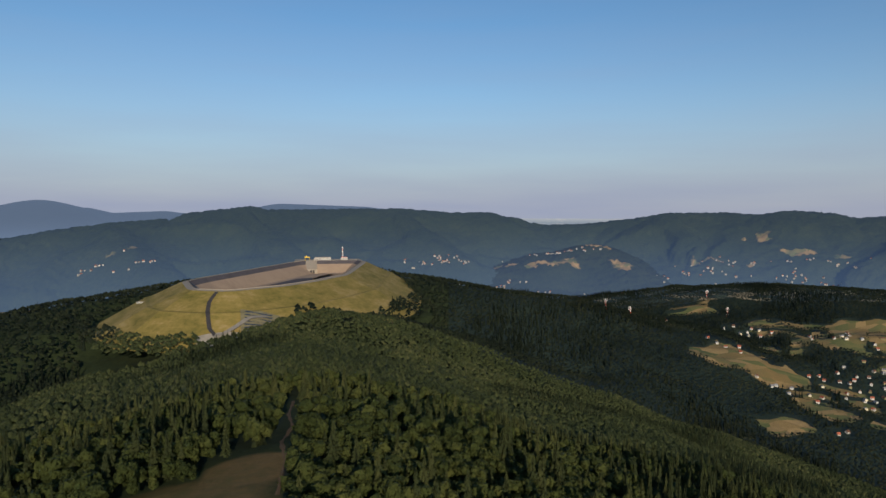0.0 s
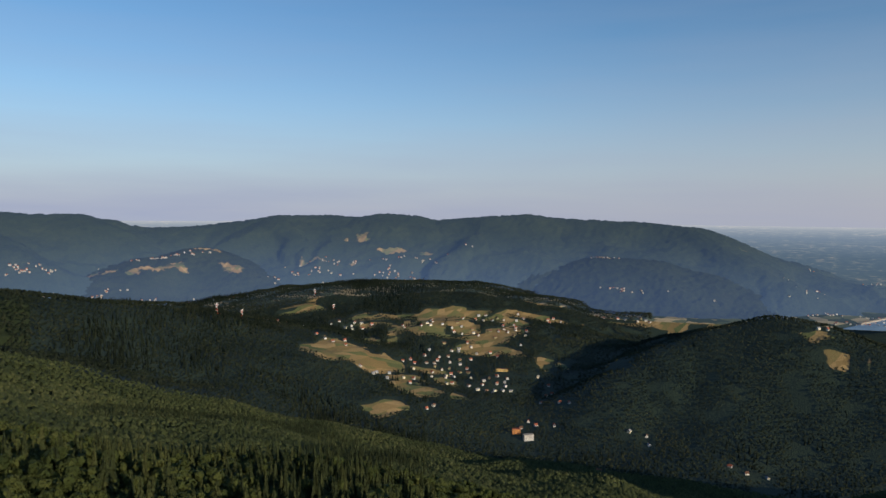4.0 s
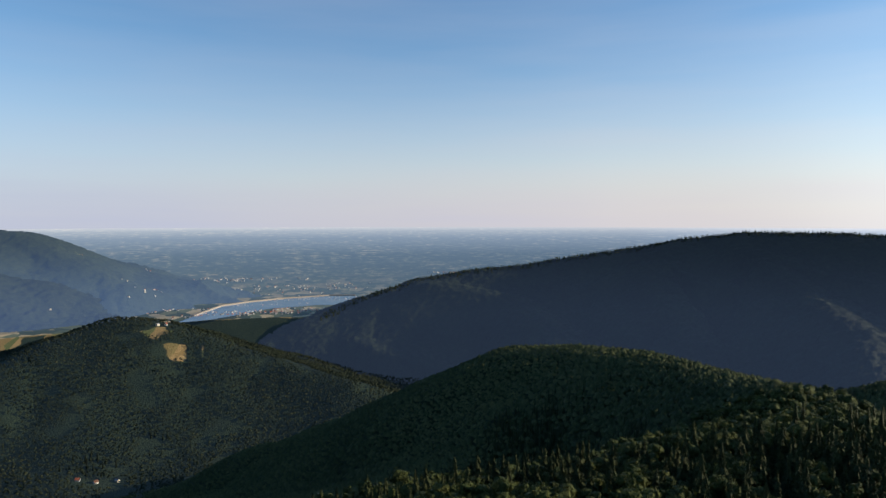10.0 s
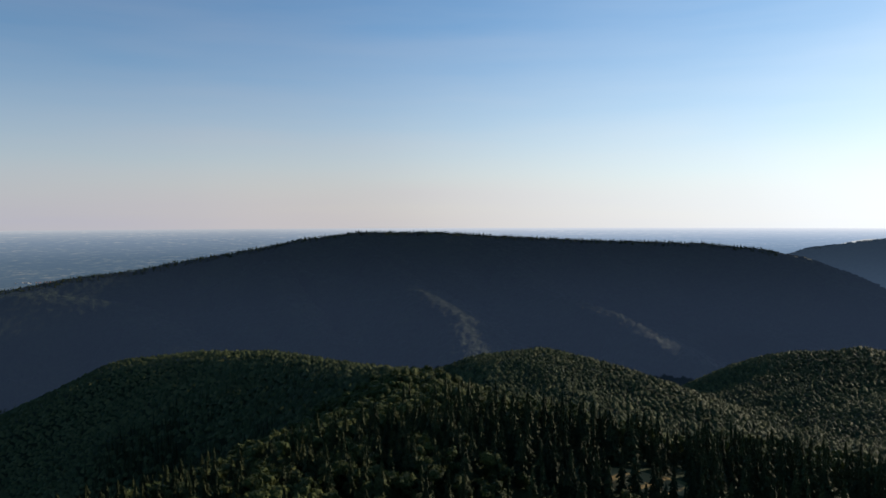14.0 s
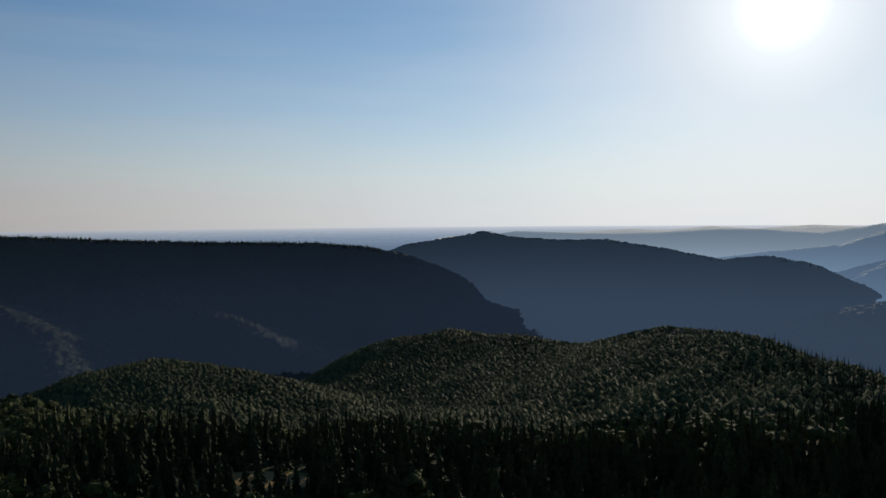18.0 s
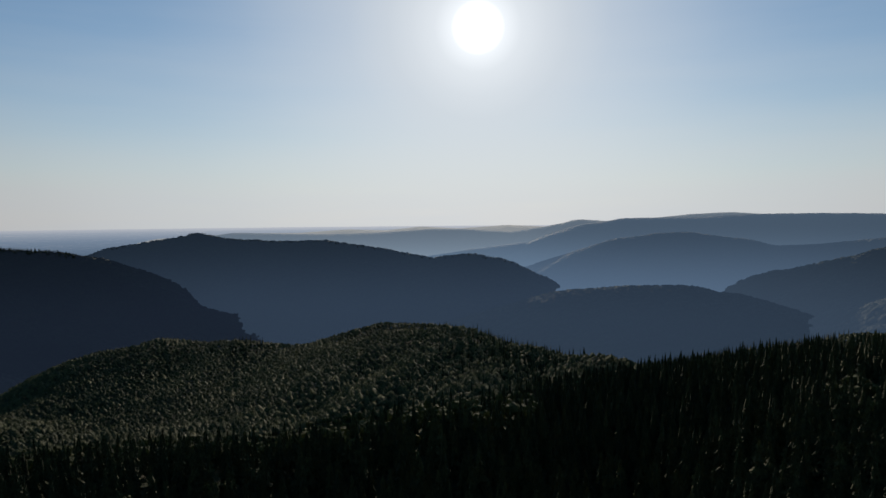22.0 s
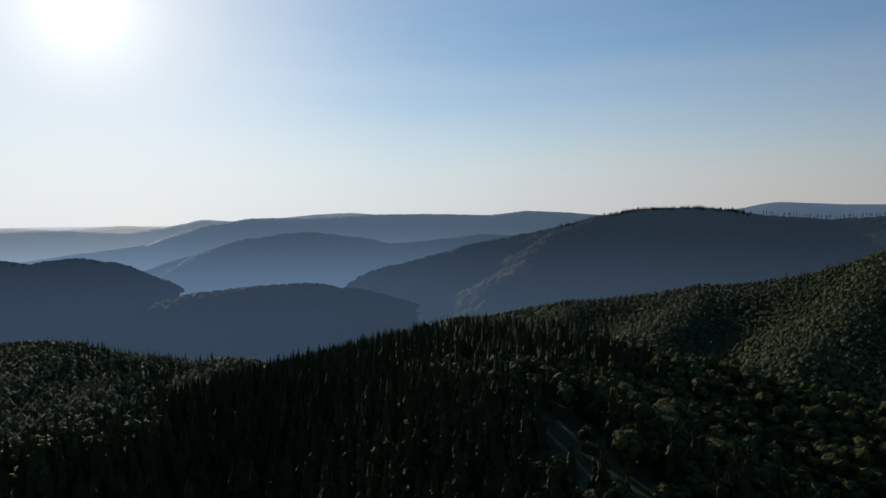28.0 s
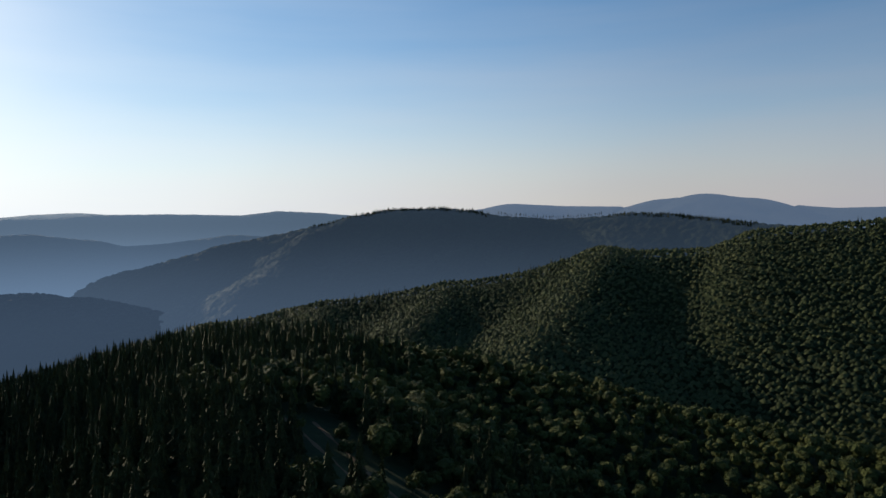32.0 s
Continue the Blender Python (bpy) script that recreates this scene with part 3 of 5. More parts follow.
# ---- setting ----
def grid_mesh(name, az, rr, height, mats, opened=None, smooth=True, jitter=0.0, split_at=None):
    """A sheet over the plan, from bearings and ranges."""
    A, R = np.meshgrid(az, rr, indexing="ij")
    if jitter:
        R = R + rng.uniform(-0.4, 0.4, R.shape) * np.gradient(rr)[None, :]
    X, Y = polar(A, R)
    Z = height(X, Y)
    n, k = A.shape
    co = np.stack(unfold(X, Y, Z), -1).reshape(-1, 3).astype(np.float32)
    i = (np.arange(n - 1)[:, None] * k + np.arange(k - 1)[None, :]).ravel()
    f = np.stack([i, i + 1, i + k + 1, i + k], 1).astype(np.int32)
    me = raw_mesh(name, co, f, mats, smooth)
    if opened is not None:
        at = me.attributes.new("open", "FLOAT", "POINT")
        at.data.foreach_set("value", opened(X, Y).ravel().astype(np.float32))
    if split_at:
        mid = R.ravel()[i]
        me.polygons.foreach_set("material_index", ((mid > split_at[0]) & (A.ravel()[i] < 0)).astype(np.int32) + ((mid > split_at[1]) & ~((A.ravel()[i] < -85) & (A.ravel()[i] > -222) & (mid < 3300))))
    return new(name, me)


def raw_mesh(name, co, faces, mats, smooth=False):
    me = bpy.data.meshes.new(name)
    nf, side = faces.shape
    me.vertices.add(len(co))
    me.vertices.foreach_set("co", np.ascontiguousarray(co, np.float32).ravel())
    me.loops.add(nf * side)
    me.loops.foreach_set("vertex_index", np.ascontiguousarray(faces, np.int32).ravel())
    me.polygons.add(nf)
    me.polygons.foreach_set("loop_start", np.arange(0, nf * side, side, dtype=np.int32))
    me.polygons.foreach_set("use_smooth", np.full(nf, smooth))
    for m in mats:
        me.materials.append(m)
    me.update(calc_edges=True)
    me.validate()
    return me


def plain_land_mat():
    """The far plain: long strips of fields and woods, with the pale haze of the distance painted on by emission."""
    m, t, b = material("far_plain", 0.95)
    geo = t.nodes.new("ShaderNodeNewGeometry")
    sep = t.nodes.new("ShaderNodeSeparateXYZ")
    t.links.new(geo.outputs["Position"], sep.inputs[0])
    length = t.nodes.new("ShaderNodeVectorMath")
    length.operation = "LENGTH"
    t.links.new(geo.outputs["Position"], length.inputs[0])
    bear = math_node(t, "ARCTAN2", sep.outputs["Y"], sep.outputs["X"])
    both = t.nodes.new("ShaderNodeCombineXYZ")
    t.links.new(math_node(t, "MULTIPLY", bear, 1700.0), both.inputs[0])
    t.links.new(length.outputs["Value"], both.inputs[1])
    strips = noise_node(t, both.outputs[0], 0.045, 6, 0.68)
    broad = noise_node(t, both.outputs[0], 0.008, 3)
    f = math_node(t, "MULTIPLY_ADD", strips, 0.75, math_node(t, "MULTIPLY", broad, 0.3))
    land = ramp_node(t, [(0.46, (0.018, 0.026, 0.014)), (0.55, (0.034, 0.042, 0.020)), (0.59, (0.075, 0.075, 0.036)), (0.64, (0.18, 0.135, 0.065)), (0.72, (0.27, 0.20, 0.11))])
    t.links.new(f, land.inputs[0])
    # parcels: long fields between woods and hedges, on the nearer plain
    lay = t.nodes.new("ShaderNodeCombineXYZ")
    t.links.new(math_node(t, "MULTIPLY", bear, 340.0), lay.inputs[0])
    t.links.new(math_node(t, "DIVIDE", math_node(t, "MULTIPLY", math_node(t, "SUBTRACT", sep.outputs["Z"], EYE), 1700.0), length.outputs["Value"]), lay.inputs[1])
    turned = t.nodes.new("ShaderNodeMapping")
    turned.inputs["Rotation"].default_value = (0, 0, 0.25)
    t.links.new(lay.outputs[0], turned.inputs["Vector"])
    cell = t.nodes.new("ShaderNodeTexVoronoi")
    cell.inputs["Scale"].default_value = 0.16
    t.links.new(turned.outputs[0], cell.inputs["Vector"])
    hue = t.nodes.new("ShaderNodeSeparateColor")
    t.links.new(cell.outputs["Color"], hue.inputs[0])
    pick = math_node(t, "MULTIPLY_ADD", hue.outputs[0], 0.75, math_node(t, "MULTIPLY", noise_node(t, lay.outputs[0], 0.35, 4, 0.7), 0.3))
    parcels = ramp_node(t, [(0.0, (0.020, 0.030, 0.014)), (0.42, (0.030, 0.040, 0.018)), (0.5, (0.075, 0.085, 0.035)), (0.62, (0.10, 0.10, 0.04)), (0.66, (0.24, 0.18, 0.085)), (0.85, (0.36, 0.27, 0.14))])
    t.links.new(pick, parcels.inputs[0])
    where = t.nodes.new("ShaderNodeMapRange")
    where.inputs["From Min"].default_value, where.inputs["From Max"].default_value = 4100, 3600
    t.links.new(length.outputs["Value"], where.inputs["Value"])
    t.links.new(mix_node(t, where.outputs[0], land.outputs[0], parcels.outputs[0]), b.inputs["Base Color"])
    # haze painted as emission that pales with distance
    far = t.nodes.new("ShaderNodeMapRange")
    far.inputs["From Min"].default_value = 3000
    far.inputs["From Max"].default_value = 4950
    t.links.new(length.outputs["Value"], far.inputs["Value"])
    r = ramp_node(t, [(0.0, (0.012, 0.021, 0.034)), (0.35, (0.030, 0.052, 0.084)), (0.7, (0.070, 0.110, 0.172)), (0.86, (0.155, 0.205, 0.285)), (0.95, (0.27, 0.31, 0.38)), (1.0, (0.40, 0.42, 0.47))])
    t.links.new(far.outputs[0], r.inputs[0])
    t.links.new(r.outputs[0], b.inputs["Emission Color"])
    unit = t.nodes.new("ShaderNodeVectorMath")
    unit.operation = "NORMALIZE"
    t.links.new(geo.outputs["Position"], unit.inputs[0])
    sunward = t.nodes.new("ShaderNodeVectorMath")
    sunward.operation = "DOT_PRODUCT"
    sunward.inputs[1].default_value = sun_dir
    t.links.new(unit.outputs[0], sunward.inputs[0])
    # the painted haze brightens towards the sun
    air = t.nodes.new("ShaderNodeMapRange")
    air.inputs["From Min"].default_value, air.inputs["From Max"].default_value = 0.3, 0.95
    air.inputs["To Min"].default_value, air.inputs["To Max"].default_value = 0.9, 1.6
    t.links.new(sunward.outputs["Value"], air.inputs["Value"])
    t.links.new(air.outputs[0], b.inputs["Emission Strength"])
    return m


wood_land = land_mat("woodland_ground")
# valley ground: tint puts shade into its colour, glow paints faint haze
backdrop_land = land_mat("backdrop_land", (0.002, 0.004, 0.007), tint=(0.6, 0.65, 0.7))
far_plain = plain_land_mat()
az_seen = np.arange(36, -252.01, -0.48)
az_rest = np.append(np.arange(-253, -323.9, -1.5), -324.0)
rr_all = np.concatenate([np.arange(0, 150, 15), np.arange(150, 900, 10), np.arange(900, 2100, 12), np.arange(2100, 4951, 30)])
rr_all[-1] = 4950


def plain_open(X, Y):
    v = open_land(X, Y)
    r = np.hypot(X, Y)
    n = 0.36 + 1.5 * fbm(X / 150, Y / 150, 41, 3) + 0.5 * np.exp(-((r - 2900) / 500) ** 2)
    return np.where(r > 2330, np.clip(n, 0, 1), v)


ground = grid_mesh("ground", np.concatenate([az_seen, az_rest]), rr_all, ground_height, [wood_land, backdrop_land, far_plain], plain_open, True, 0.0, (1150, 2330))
heath_at = ground.data.attributes.new("heath", "FLOAT", "POINT")
_co = np.empty(len(ground.data.vertices) * 3, np.float32)
ground.data.vertices.foreach_get("co", _co)
heath_at.data.foreach_set("value", spots_of(_co[0::3].astype(float), _co[1::3].astype(float), HEATH).astype(np.float32))
tagged(ground, "wooded hills, valley floor and far plain", "ground", kind="structure")


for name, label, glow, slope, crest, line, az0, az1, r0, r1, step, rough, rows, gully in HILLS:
    # tint darkens hills against the sun, putting shade in their colour; glow paints haze
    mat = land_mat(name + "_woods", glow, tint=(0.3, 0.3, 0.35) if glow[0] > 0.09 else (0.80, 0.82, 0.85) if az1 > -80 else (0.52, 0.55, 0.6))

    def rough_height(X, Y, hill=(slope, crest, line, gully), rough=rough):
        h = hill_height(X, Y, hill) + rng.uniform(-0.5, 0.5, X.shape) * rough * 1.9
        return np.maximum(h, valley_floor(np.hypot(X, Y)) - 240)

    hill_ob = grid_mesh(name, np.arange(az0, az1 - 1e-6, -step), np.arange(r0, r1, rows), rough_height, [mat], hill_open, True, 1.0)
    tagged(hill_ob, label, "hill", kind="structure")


# the visible sun: a flat bright disc far off, that lets the sun's light by
def sun_disc():
    m = bpy.data.materials.new("sun_glare")
    m.use_nodes = True
    t = m.node_tree
    t.nodes.remove(t.nodes["Principled BSDF"])
    tc = t.nodes.new("ShaderNodeTexCoord")
    ln = t.nodes.new("ShaderNodeVectorMath")
    ln.operation = "LENGTH"
    t.links.new(tc.outputs["Object"], ln.inputs[0])
    fall = t.nodes.new("ShaderNodeMapRange")
    fall.inputs["From Min"].default_value = 0
    fall.inputs["From Max"].default_value = 600
    t.links.new(ln.outputs["Value"], fall.inputs["Value"])
    r = ramp_node(t, [(0.0, (1, 1, 1)), (0.15, (0.9, 0.9, 0.9)), (0.22, (0.34, 0.34, 0.34)), (0.30, (0.14, 0.14, 0.14)), (0.48, (0.06, 0.06, 0.06)), (0.75, (0.02, 0.02, 0.02)), (1.0, (0, 0, 0))])
    t.links.new(fall.outputs[0], r.inputs[0])
    em = t.nodes.new("ShaderNodeEmission")
    t.links.new(r.outputs[0], em.inputs["Color"])
    em.inputs["Strength"].default_value = 2.5
    tr = t.nodes.new("ShaderNodeBsdfTransparent")
    add = t.nodes.new("ShaderNodeAddShader")
    t.links.new(em.outputs[0], add.inputs[0])
    t.links.new(tr.outputs[0], add.inputs[1])
    t.links.new(add.outputs[0], t.nodes["Material Output"].inputs["Surface"])
    bm = bmesh.new()
    bmesh.ops.create_circle(bm, cap_ends=True, radius=600, segments=48)
    me = bpy.data.meshes.new("sun")
    bm.to_mesh(me)
    bm.free()
    me.materials.append(m)
    ob = new("sun", me)
    ob.matrix_world = Matrix.Translation(Vector((0, 0, EYE)) + sun_dir * 4850) @ sun_dir.to_track_quat("-Z", "Y").to_matrix().to_4x4()
    tagged(ob, "low blinding white sun disc in a clear sky", "sun", kind="structure")


sun_disc()


# ---- helpers for things ----
def part(name, bm, mat, parent=None, label=""):
    me = bpy.data.meshes.new(name)
    bm.to_mesh(me)
    bm.free()
    me.materials.append(mat)
    ob = new(name, me)
    ob.parent = parent
    if label:
        ob["label"] = label
    return ob


def box(bm, x, y, z, sx, sy, sz, rz=0.0, taper=1.0):
    """A box that stands on z, turned by rz, its top narrowed by taper."""
    c, s = math.cos(rz), math.sin(rz)
    v = []
    for k, f in ((0, 1.0), (1, taper)):
        for a, b in ((-1, -1), (1, -1), (1, 1), (-1, 1)):
            px, py = a * sx / 2 * f, b * sy / 2 * f
            v.append(bm.verts.new((x + c * px - s * py, y + s * px + c * py, z + k * sz)))
    for q in ((3, 2, 1, 0), (4, 5, 6, 7), (0, 1, 5, 4), (1, 2, 6, 5), (2, 3, 7, 6), (3, 0, 4, 7)):
        bm.faces.new([v[i] for i in q])
    return v


def rod(bm, a, b, ra, rb=None, n=6):
    a, b = Vector(a), Vector(b)
    rb = ra if rb is None else rb
    q = (b - a).to_track_quat("Z", "Y")
    ring = []
    for p, r in ((a, ra), (b, rb)):
        ring.append([bm.verts.new(p + q @ Vector((r * math.cos(k * math.tau / n), r * math.sin(k * math.tau / n), 0))) for k in range(n)])
    for k in range(n):
        bm.faces.new((ring[0][k], ring[0][(k + 1) % n], ring[1][(k + 1) % n], ring[1][k]))
    bm.faces.new(ring[1])
    bm.faces.new(ring[0][::-1])


def empty(name, x, y, z, rz=0.0):
    ob = new(name)
    ob.matrix_basis = pose(x, y, z, 0, 0, rz)
    return ob


def level(x, y):
    return float(ground_height(np.array([x]), np.array([y]))[0])


def settle(x, y, z=None):
    """A place of the folded plan, on the land."""
    return tuple(float(c) for c in unfold(x, y, level(x, y) if z is None else z))


# ---- the storage basin on the hilltop ----
CREST = -50.0


def smooth_loop(pts, turns=1):
    pts = [np.array(p, float) for p in pts]
    for _ in range(turns):
        out = []
        for a, b in zip(pts, pts[1:] + pts[:1]):
            out += [a * 0.9 + b * 0.1, a * 0.5 + b * 0.5, a * 0.1 + b * 0.9]
        pts = out
    return np.array(pts)


BASIN = smooth_loop([polar(az, r) for az, r in ((20.4, 1385), (19.9, 1230), (17.2, 1190), (13.0, 1245), (10.3, 1325), (7.9, 1440), (6.4, 1790), (6.9, 1850), (11.6, 1840))])
if np.sum(BASIN[:, 0] * np.roll(BASIN[:, 1], -1) - np.roll(BASIN[:, 0], -1) * BASIN[:, 1]) < 0:
    BASIN = BASIN[::-1]


def offset_loop(loop, d):
    t = np.roll(loop, -1, 0) - np.roll(loop, 1, 0)
    n = np.stack([t[:, 1], -t[:, 0]], 1)
    n /= np.linalg.norm(n, axis=1)[:, None]
    return loop + n * d


def inside(x, y, loop):
    """True where a place lies within the loop."""
    res = np.zeros(x.shape, bool)
    for (x0, y0), (x1, y1) in zip(loop, np.roll(loop, -1, 0)):
        hit = ((y0 > y) != (y1 > y)) & (x < (x1 - x0) * (y - y0) / (y1 - y0 + 1e-12) + x0)
        res ^= hit
    return res


def loft(bm, rings, close_last=False):
    vs = [[bm.verts.new((p[0], p[1], z)) for p in loop] for loop, z in rings]
    n = len(vs[0])
    for a, b in zip(vs[:-1], vs[1:]):
        for k in range(n):
            bm.faces.new((a[k], a[(k + 1) % n], b[(k + 1) % n], b[k]))
    if close_last:
        bm.faces.new(vs[-1])
    return vs


def banded_mat(name, colours, scale, stretch):
    m, t, b = material(name, 0.95)
    geo = t.nodes.new("ShaderNodeNewGeometry")
    mp = t.nodes.new("ShaderNodeMapping")
    mp.inputs["Scale"].default_value = stretch
    t.links.new(geo.outputs["Position"], mp.inputs["Vector"])
    n1 = noise_node(t, mp.outputs[0], scale, 6, 0.65)
    n2 = noise_node(t, geo.outputs["Position"], scale * 9, 4, 0.7)
    r = ramp_node(t, colours)
    t.links.new(math_node(t, "MULTIPLY_ADD", n2, 0.35, math_node(t, "MULTIPLY", n1, 0.7)), r.inputs[0])
    t.links.new(r.outputs[0], b.inputs["Base Color"])
    return m


bank_grass = banded_mat("bank_grass", [(0.34, (0.112, 0.100, 0.024)), (0.46, (0.186, 0.148, 0.040)), (0.56, (0.253, 0.188, 0.057)), (0.66, (0.312, 0.232, 0.097))], 0.016, (1, 1, 4))
lining = plain_mat("asphalt_lining", (0.085, 0.075, 0.080), 0.85, 0.25, 0.08)
basin_sand = banded_mat("dry_basin_floor", [(0.3, (0.255, 0.183, 0.128)), (0.55, (0.340, 0.246, 0.174)), (0.8, (0.399, 0.297, 0.212))], 0.01, (1, 1, 1))
asphalt = plain_mat("asphalt", (0.06, 0.055, 0.055), 0.9, 0.3, 0.3)
concrete = plain_mat("concrete", (0.30, 0.255, 0.205), 0.85, 0.2, 0.4)
white_wall = plain_mat("white_render", (0.50, 0.48, 0.44), 0.8, 0.1, 0.8)
dark_glass, _t, _b = material("window_glass", 0.05)
_b.inputs["Base Color"].default_value = (0.03, 0.035, 0.045, 1)
_b.inputs["Specular IOR Level"].default_value = 0.5
steel = plain_mat("galvanised_steel", (0.34, 0.35, 0.36), 0.5, 0.15, 2.0, 0.6)
red_paint = plain_mat("red_paint", (0.55, 0.07, 0.035), 0.6, 0.2, 0.6)
white_paint = plain_mat("white_paint", (0.78, 0.76, 0.72), 0.6, 0.1, 0.6)
yellow_paint = plain_mat("yellow_paint", (0.65, 0.42, 0.04), 0.5, 0.15, 0.6)
gravel = plain_mat("gravel_yard", (0.27, 0.24, 0.20), 0.95, 0.25, 0.15)

basin = empty("storage_basin", *BASIN.mean(0), CREST)
basin_inv = Matrix.Translation((-BASIN.mean(0)[0], -BASIN.mean(0)[1], -CREST))


def basin_part(name, bm, mat, label=""):
    ob = part(name, bm, mat, basin, label)
    ob.data.transform(basin_inv)
    return ob


bm = bmesh.new()
loft(bm, [(offset_loop(BASIN, 5.5), CREST - 0.6), (offset_loop(BASIN, 62), CREST - 27), (offset_loop(BASIN, 68), CREST - 27.5), (offset_loop(BASIN, 150), CREST - 74)][::-1])
embank = basin_part("embankment", bm, bank_grass, "dry yellow-green mown grass bank")
bm = bmesh.new()
loft(bm, [(offset_loop(BASIN, -6), CREST), (offset_loop(BASIN, 5.5), CREST - 0.6)][::-1])
basin_part("crest_road", bm, concrete, "pale concrete crest road")
bm = bmesh.new()
loft(bm, [(offset_loop(BASIN, -7), CREST + 0.4), (offset_loop(BASIN, -19), CREST - 8)][::-1])
basin_part("lining", bm, lining, "dark grey asphalt inner slope")
bm = bmesh.new()
loft(bm, [(offset_loop(BASIN, -18.8), CREST - 7.8), (offset_loop(BASIN, -52), CREST - 29)][::-1])
basin_part("lower_slope", bm, basin_sand, "beige lower slope")
bm = bmesh.new()
loft(bm, [(offset_loop(BASIN, -51), CREST - 28.6), (offset_loop(BASIN, -75), CREST - 29.6)][::-1])
bm.faces.new([v for v in list(bm.verts)[:len(BASIN)]])
basin_part("basin_floor", bm, basin_sand, "dry beige basin floor, drained")
bm = bmesh.new()
loft(bm, [(offset_loop(BASIN, -5.4), CREST - 0.2), (offset_loop(BASIN, -5.4), CREST + 1.3), (offset_loop(BASIN, -5.9), CREST + 1.3), (offset_loop(BASIN, -5.9), CREST - 0.2)][::-1])
basin_part("parapet", bm, concrete, "low concrete wave wall")
# dark patches on the floor
for az0, az1, r0, r1, lift in ((15.8, 13.2, 1500, 1590, 0.4), (13.2, 10.6, 1540, 1680, 0.4), (10.4, 8.9, 1590, 1700, 0.4), (9.9, 8.6, 1640, 1735, 0.7)):
    bm = bmesh.new()
    q = [bm.verts.new((*polar(a, r), CREST - 29.6 + lift)) for a, r in ((az0, r0), ((az0 + az1) / 2, (r0 * 2 + r1) / 3 - 12), (az1, (r0 + r1) / 2), (az1, r1), ((az0 + az1) / 2, r1 - 15), (az0, (r0 + r1) / 2))]
    bm.faces.new(q)
    bm.normal_update()
    for f in bm.faces:
        if f.normal.z < 0:
            f.normal_flip()
    basin_part("damp_patch", bm, lining, "dark grey patch of the floor")
tagged(basin, "drained hilltop storage basin with grass banks", "reservoir")


# ---- places of houses, laid out before the trees ----
place_rng = np.random.default_rng(5)
HAMLETS = [  # az, range, count, spread across and along
    (-22.9, 1990, 5, 40, 30), (-24.5, 2000, 5, 40, 25), (-29.9, 1990, 8, 60, 40), (-33.1, 1960, 8, 60, 40), (-34.8, 2090, 8, 60, 40),
    (-37.1, 1970, 14, 60, 70), (-31.1, 1800, 6, 70, 50), (-33.7, 1800, 8, 60, 60), (-29.5, 1690, 9, 60, 40), (-31.9, 1665, 11, 50, 40),
    (-35.4, 1574, 14, 45, 60), (-27.2, 1538, 8, 70, 20), (-30.7, 1620, 6, 40, 40), (-21.8, 1700, 5, 40, 40), (-39.5, 2160, 6, 80, 15),
    (-29.8, 1370, 2, 20, 20), (-45.8, 2330, 8, 120, 20), (-40.4, 1580, 5, 60, 60), (-41, 1400, 3, 40, 30), (-39.3, 1378, 3, 30, 40),
    (-47.9, 1320, 3, 60, 30), (-55.9, 1246, 3, 40, 20), (-18, 1960, 5, 60, 30), (-60.3, 1690, 2, 25, 10),
]
PLACES = []
for az, r, count, across, along in HAMLETS:
    made = tries = 0
    while made < count and tries < 60:
        tries += 1
        rr = r + place_rng.normal() * along * 0.6
        x, y = polar(az + math.degrees(place_rng.normal() * across * 0.6 / r), rr)
        if all(math.hypot(x - q[0], y - q[1]) > 17 for q in PLACES):
            PLACES.append((float(x), float(y), float(place_rng.uniform(0, 180))))
            made += 1
SPECIAL = {"hotel": polar(-38.4, 1310), "annexe": polar(-37.4, 1338), "school": polar(-36.2, 1666), "villa": polar(-44.15, 1106), "cottage": polar(-44.75, 1082)}
PLACES += [(float(x), float(y), 0.0) for x, y in SPECIAL.values()]
TRACK_LINES = []
for line in TRACKS:
    pts = [np.array(polar(a, r)) for a, r in line]
    out = []
    for a, b in zip(pts[:-1], pts[1:]):
        n = max(2, int(np.linalg.norm(b - a) / 4))
        out += [tuple(a + (b - a) * k / n) for k in range(n)]
    TRACK_LINES.append(out + [tuple(pts[-1])])


def single_trees(con, leaf):
    """The trees nearest the hilltop stand as things of their own: trunk and crown."""
    rest = []
    for kind, rows, mat, word, labels in (("spruce", con, needle_green, "spruce_tree", "tall dark green spruce on the wooded hilltop"), ("leafy", leaf, leaf_green, "beech_tree", "leafy green beech on the wooded hilltop")):
        order = np.argsort(np.hypot(rows[:, 0], rows[:, 1]) - 60 * (rows[:, 3] > 24) - 200 * (rows[:, 5] < 0))
        models = []
        for v, f in SHAPES[kind][0]:
            root = empty(word, 0, 0, -500)
            bmt = bmesh.new()
            rod(bmt, (0, 0, -0.03), (0.004, 0, 0.35 if kind == "leafy" else 0.9), 0.017, 0.006, 6)
            if kind == "leafy":
                for k in range(5):
                    a = k * 1.3
                    rod(bmt, (0.003, 0, 0.26 + 0.02 * k), (0.17 * math.cos(a), 0.17 * math.sin(a), 0.5 + 0.05 * k), 0.008, 0.003, 4)
            part("trunk", bmt, bark, root)
            me = raw_mesh("crown", v, f, [mat], False)
            at = me.attributes.new("tone", "FLOAT", "POINT")
            at.data.foreach_set("value", np.full(len(v), tree_rng.uniform(0.2, 0.8), np.float32))
            new("crown", me).parent = root
            models.append(tagged(root, labels, "tree", "trees of the hilltop wood"))
        used, later = [], []
        for n, k in enumerate(order[:150]):
            x, y, z, h, w, turn, tone = rows[k]
            m = Matrix.LocRotScale((x, y, z), Euler((0, 0, turn)), (h * w, h * w, h))
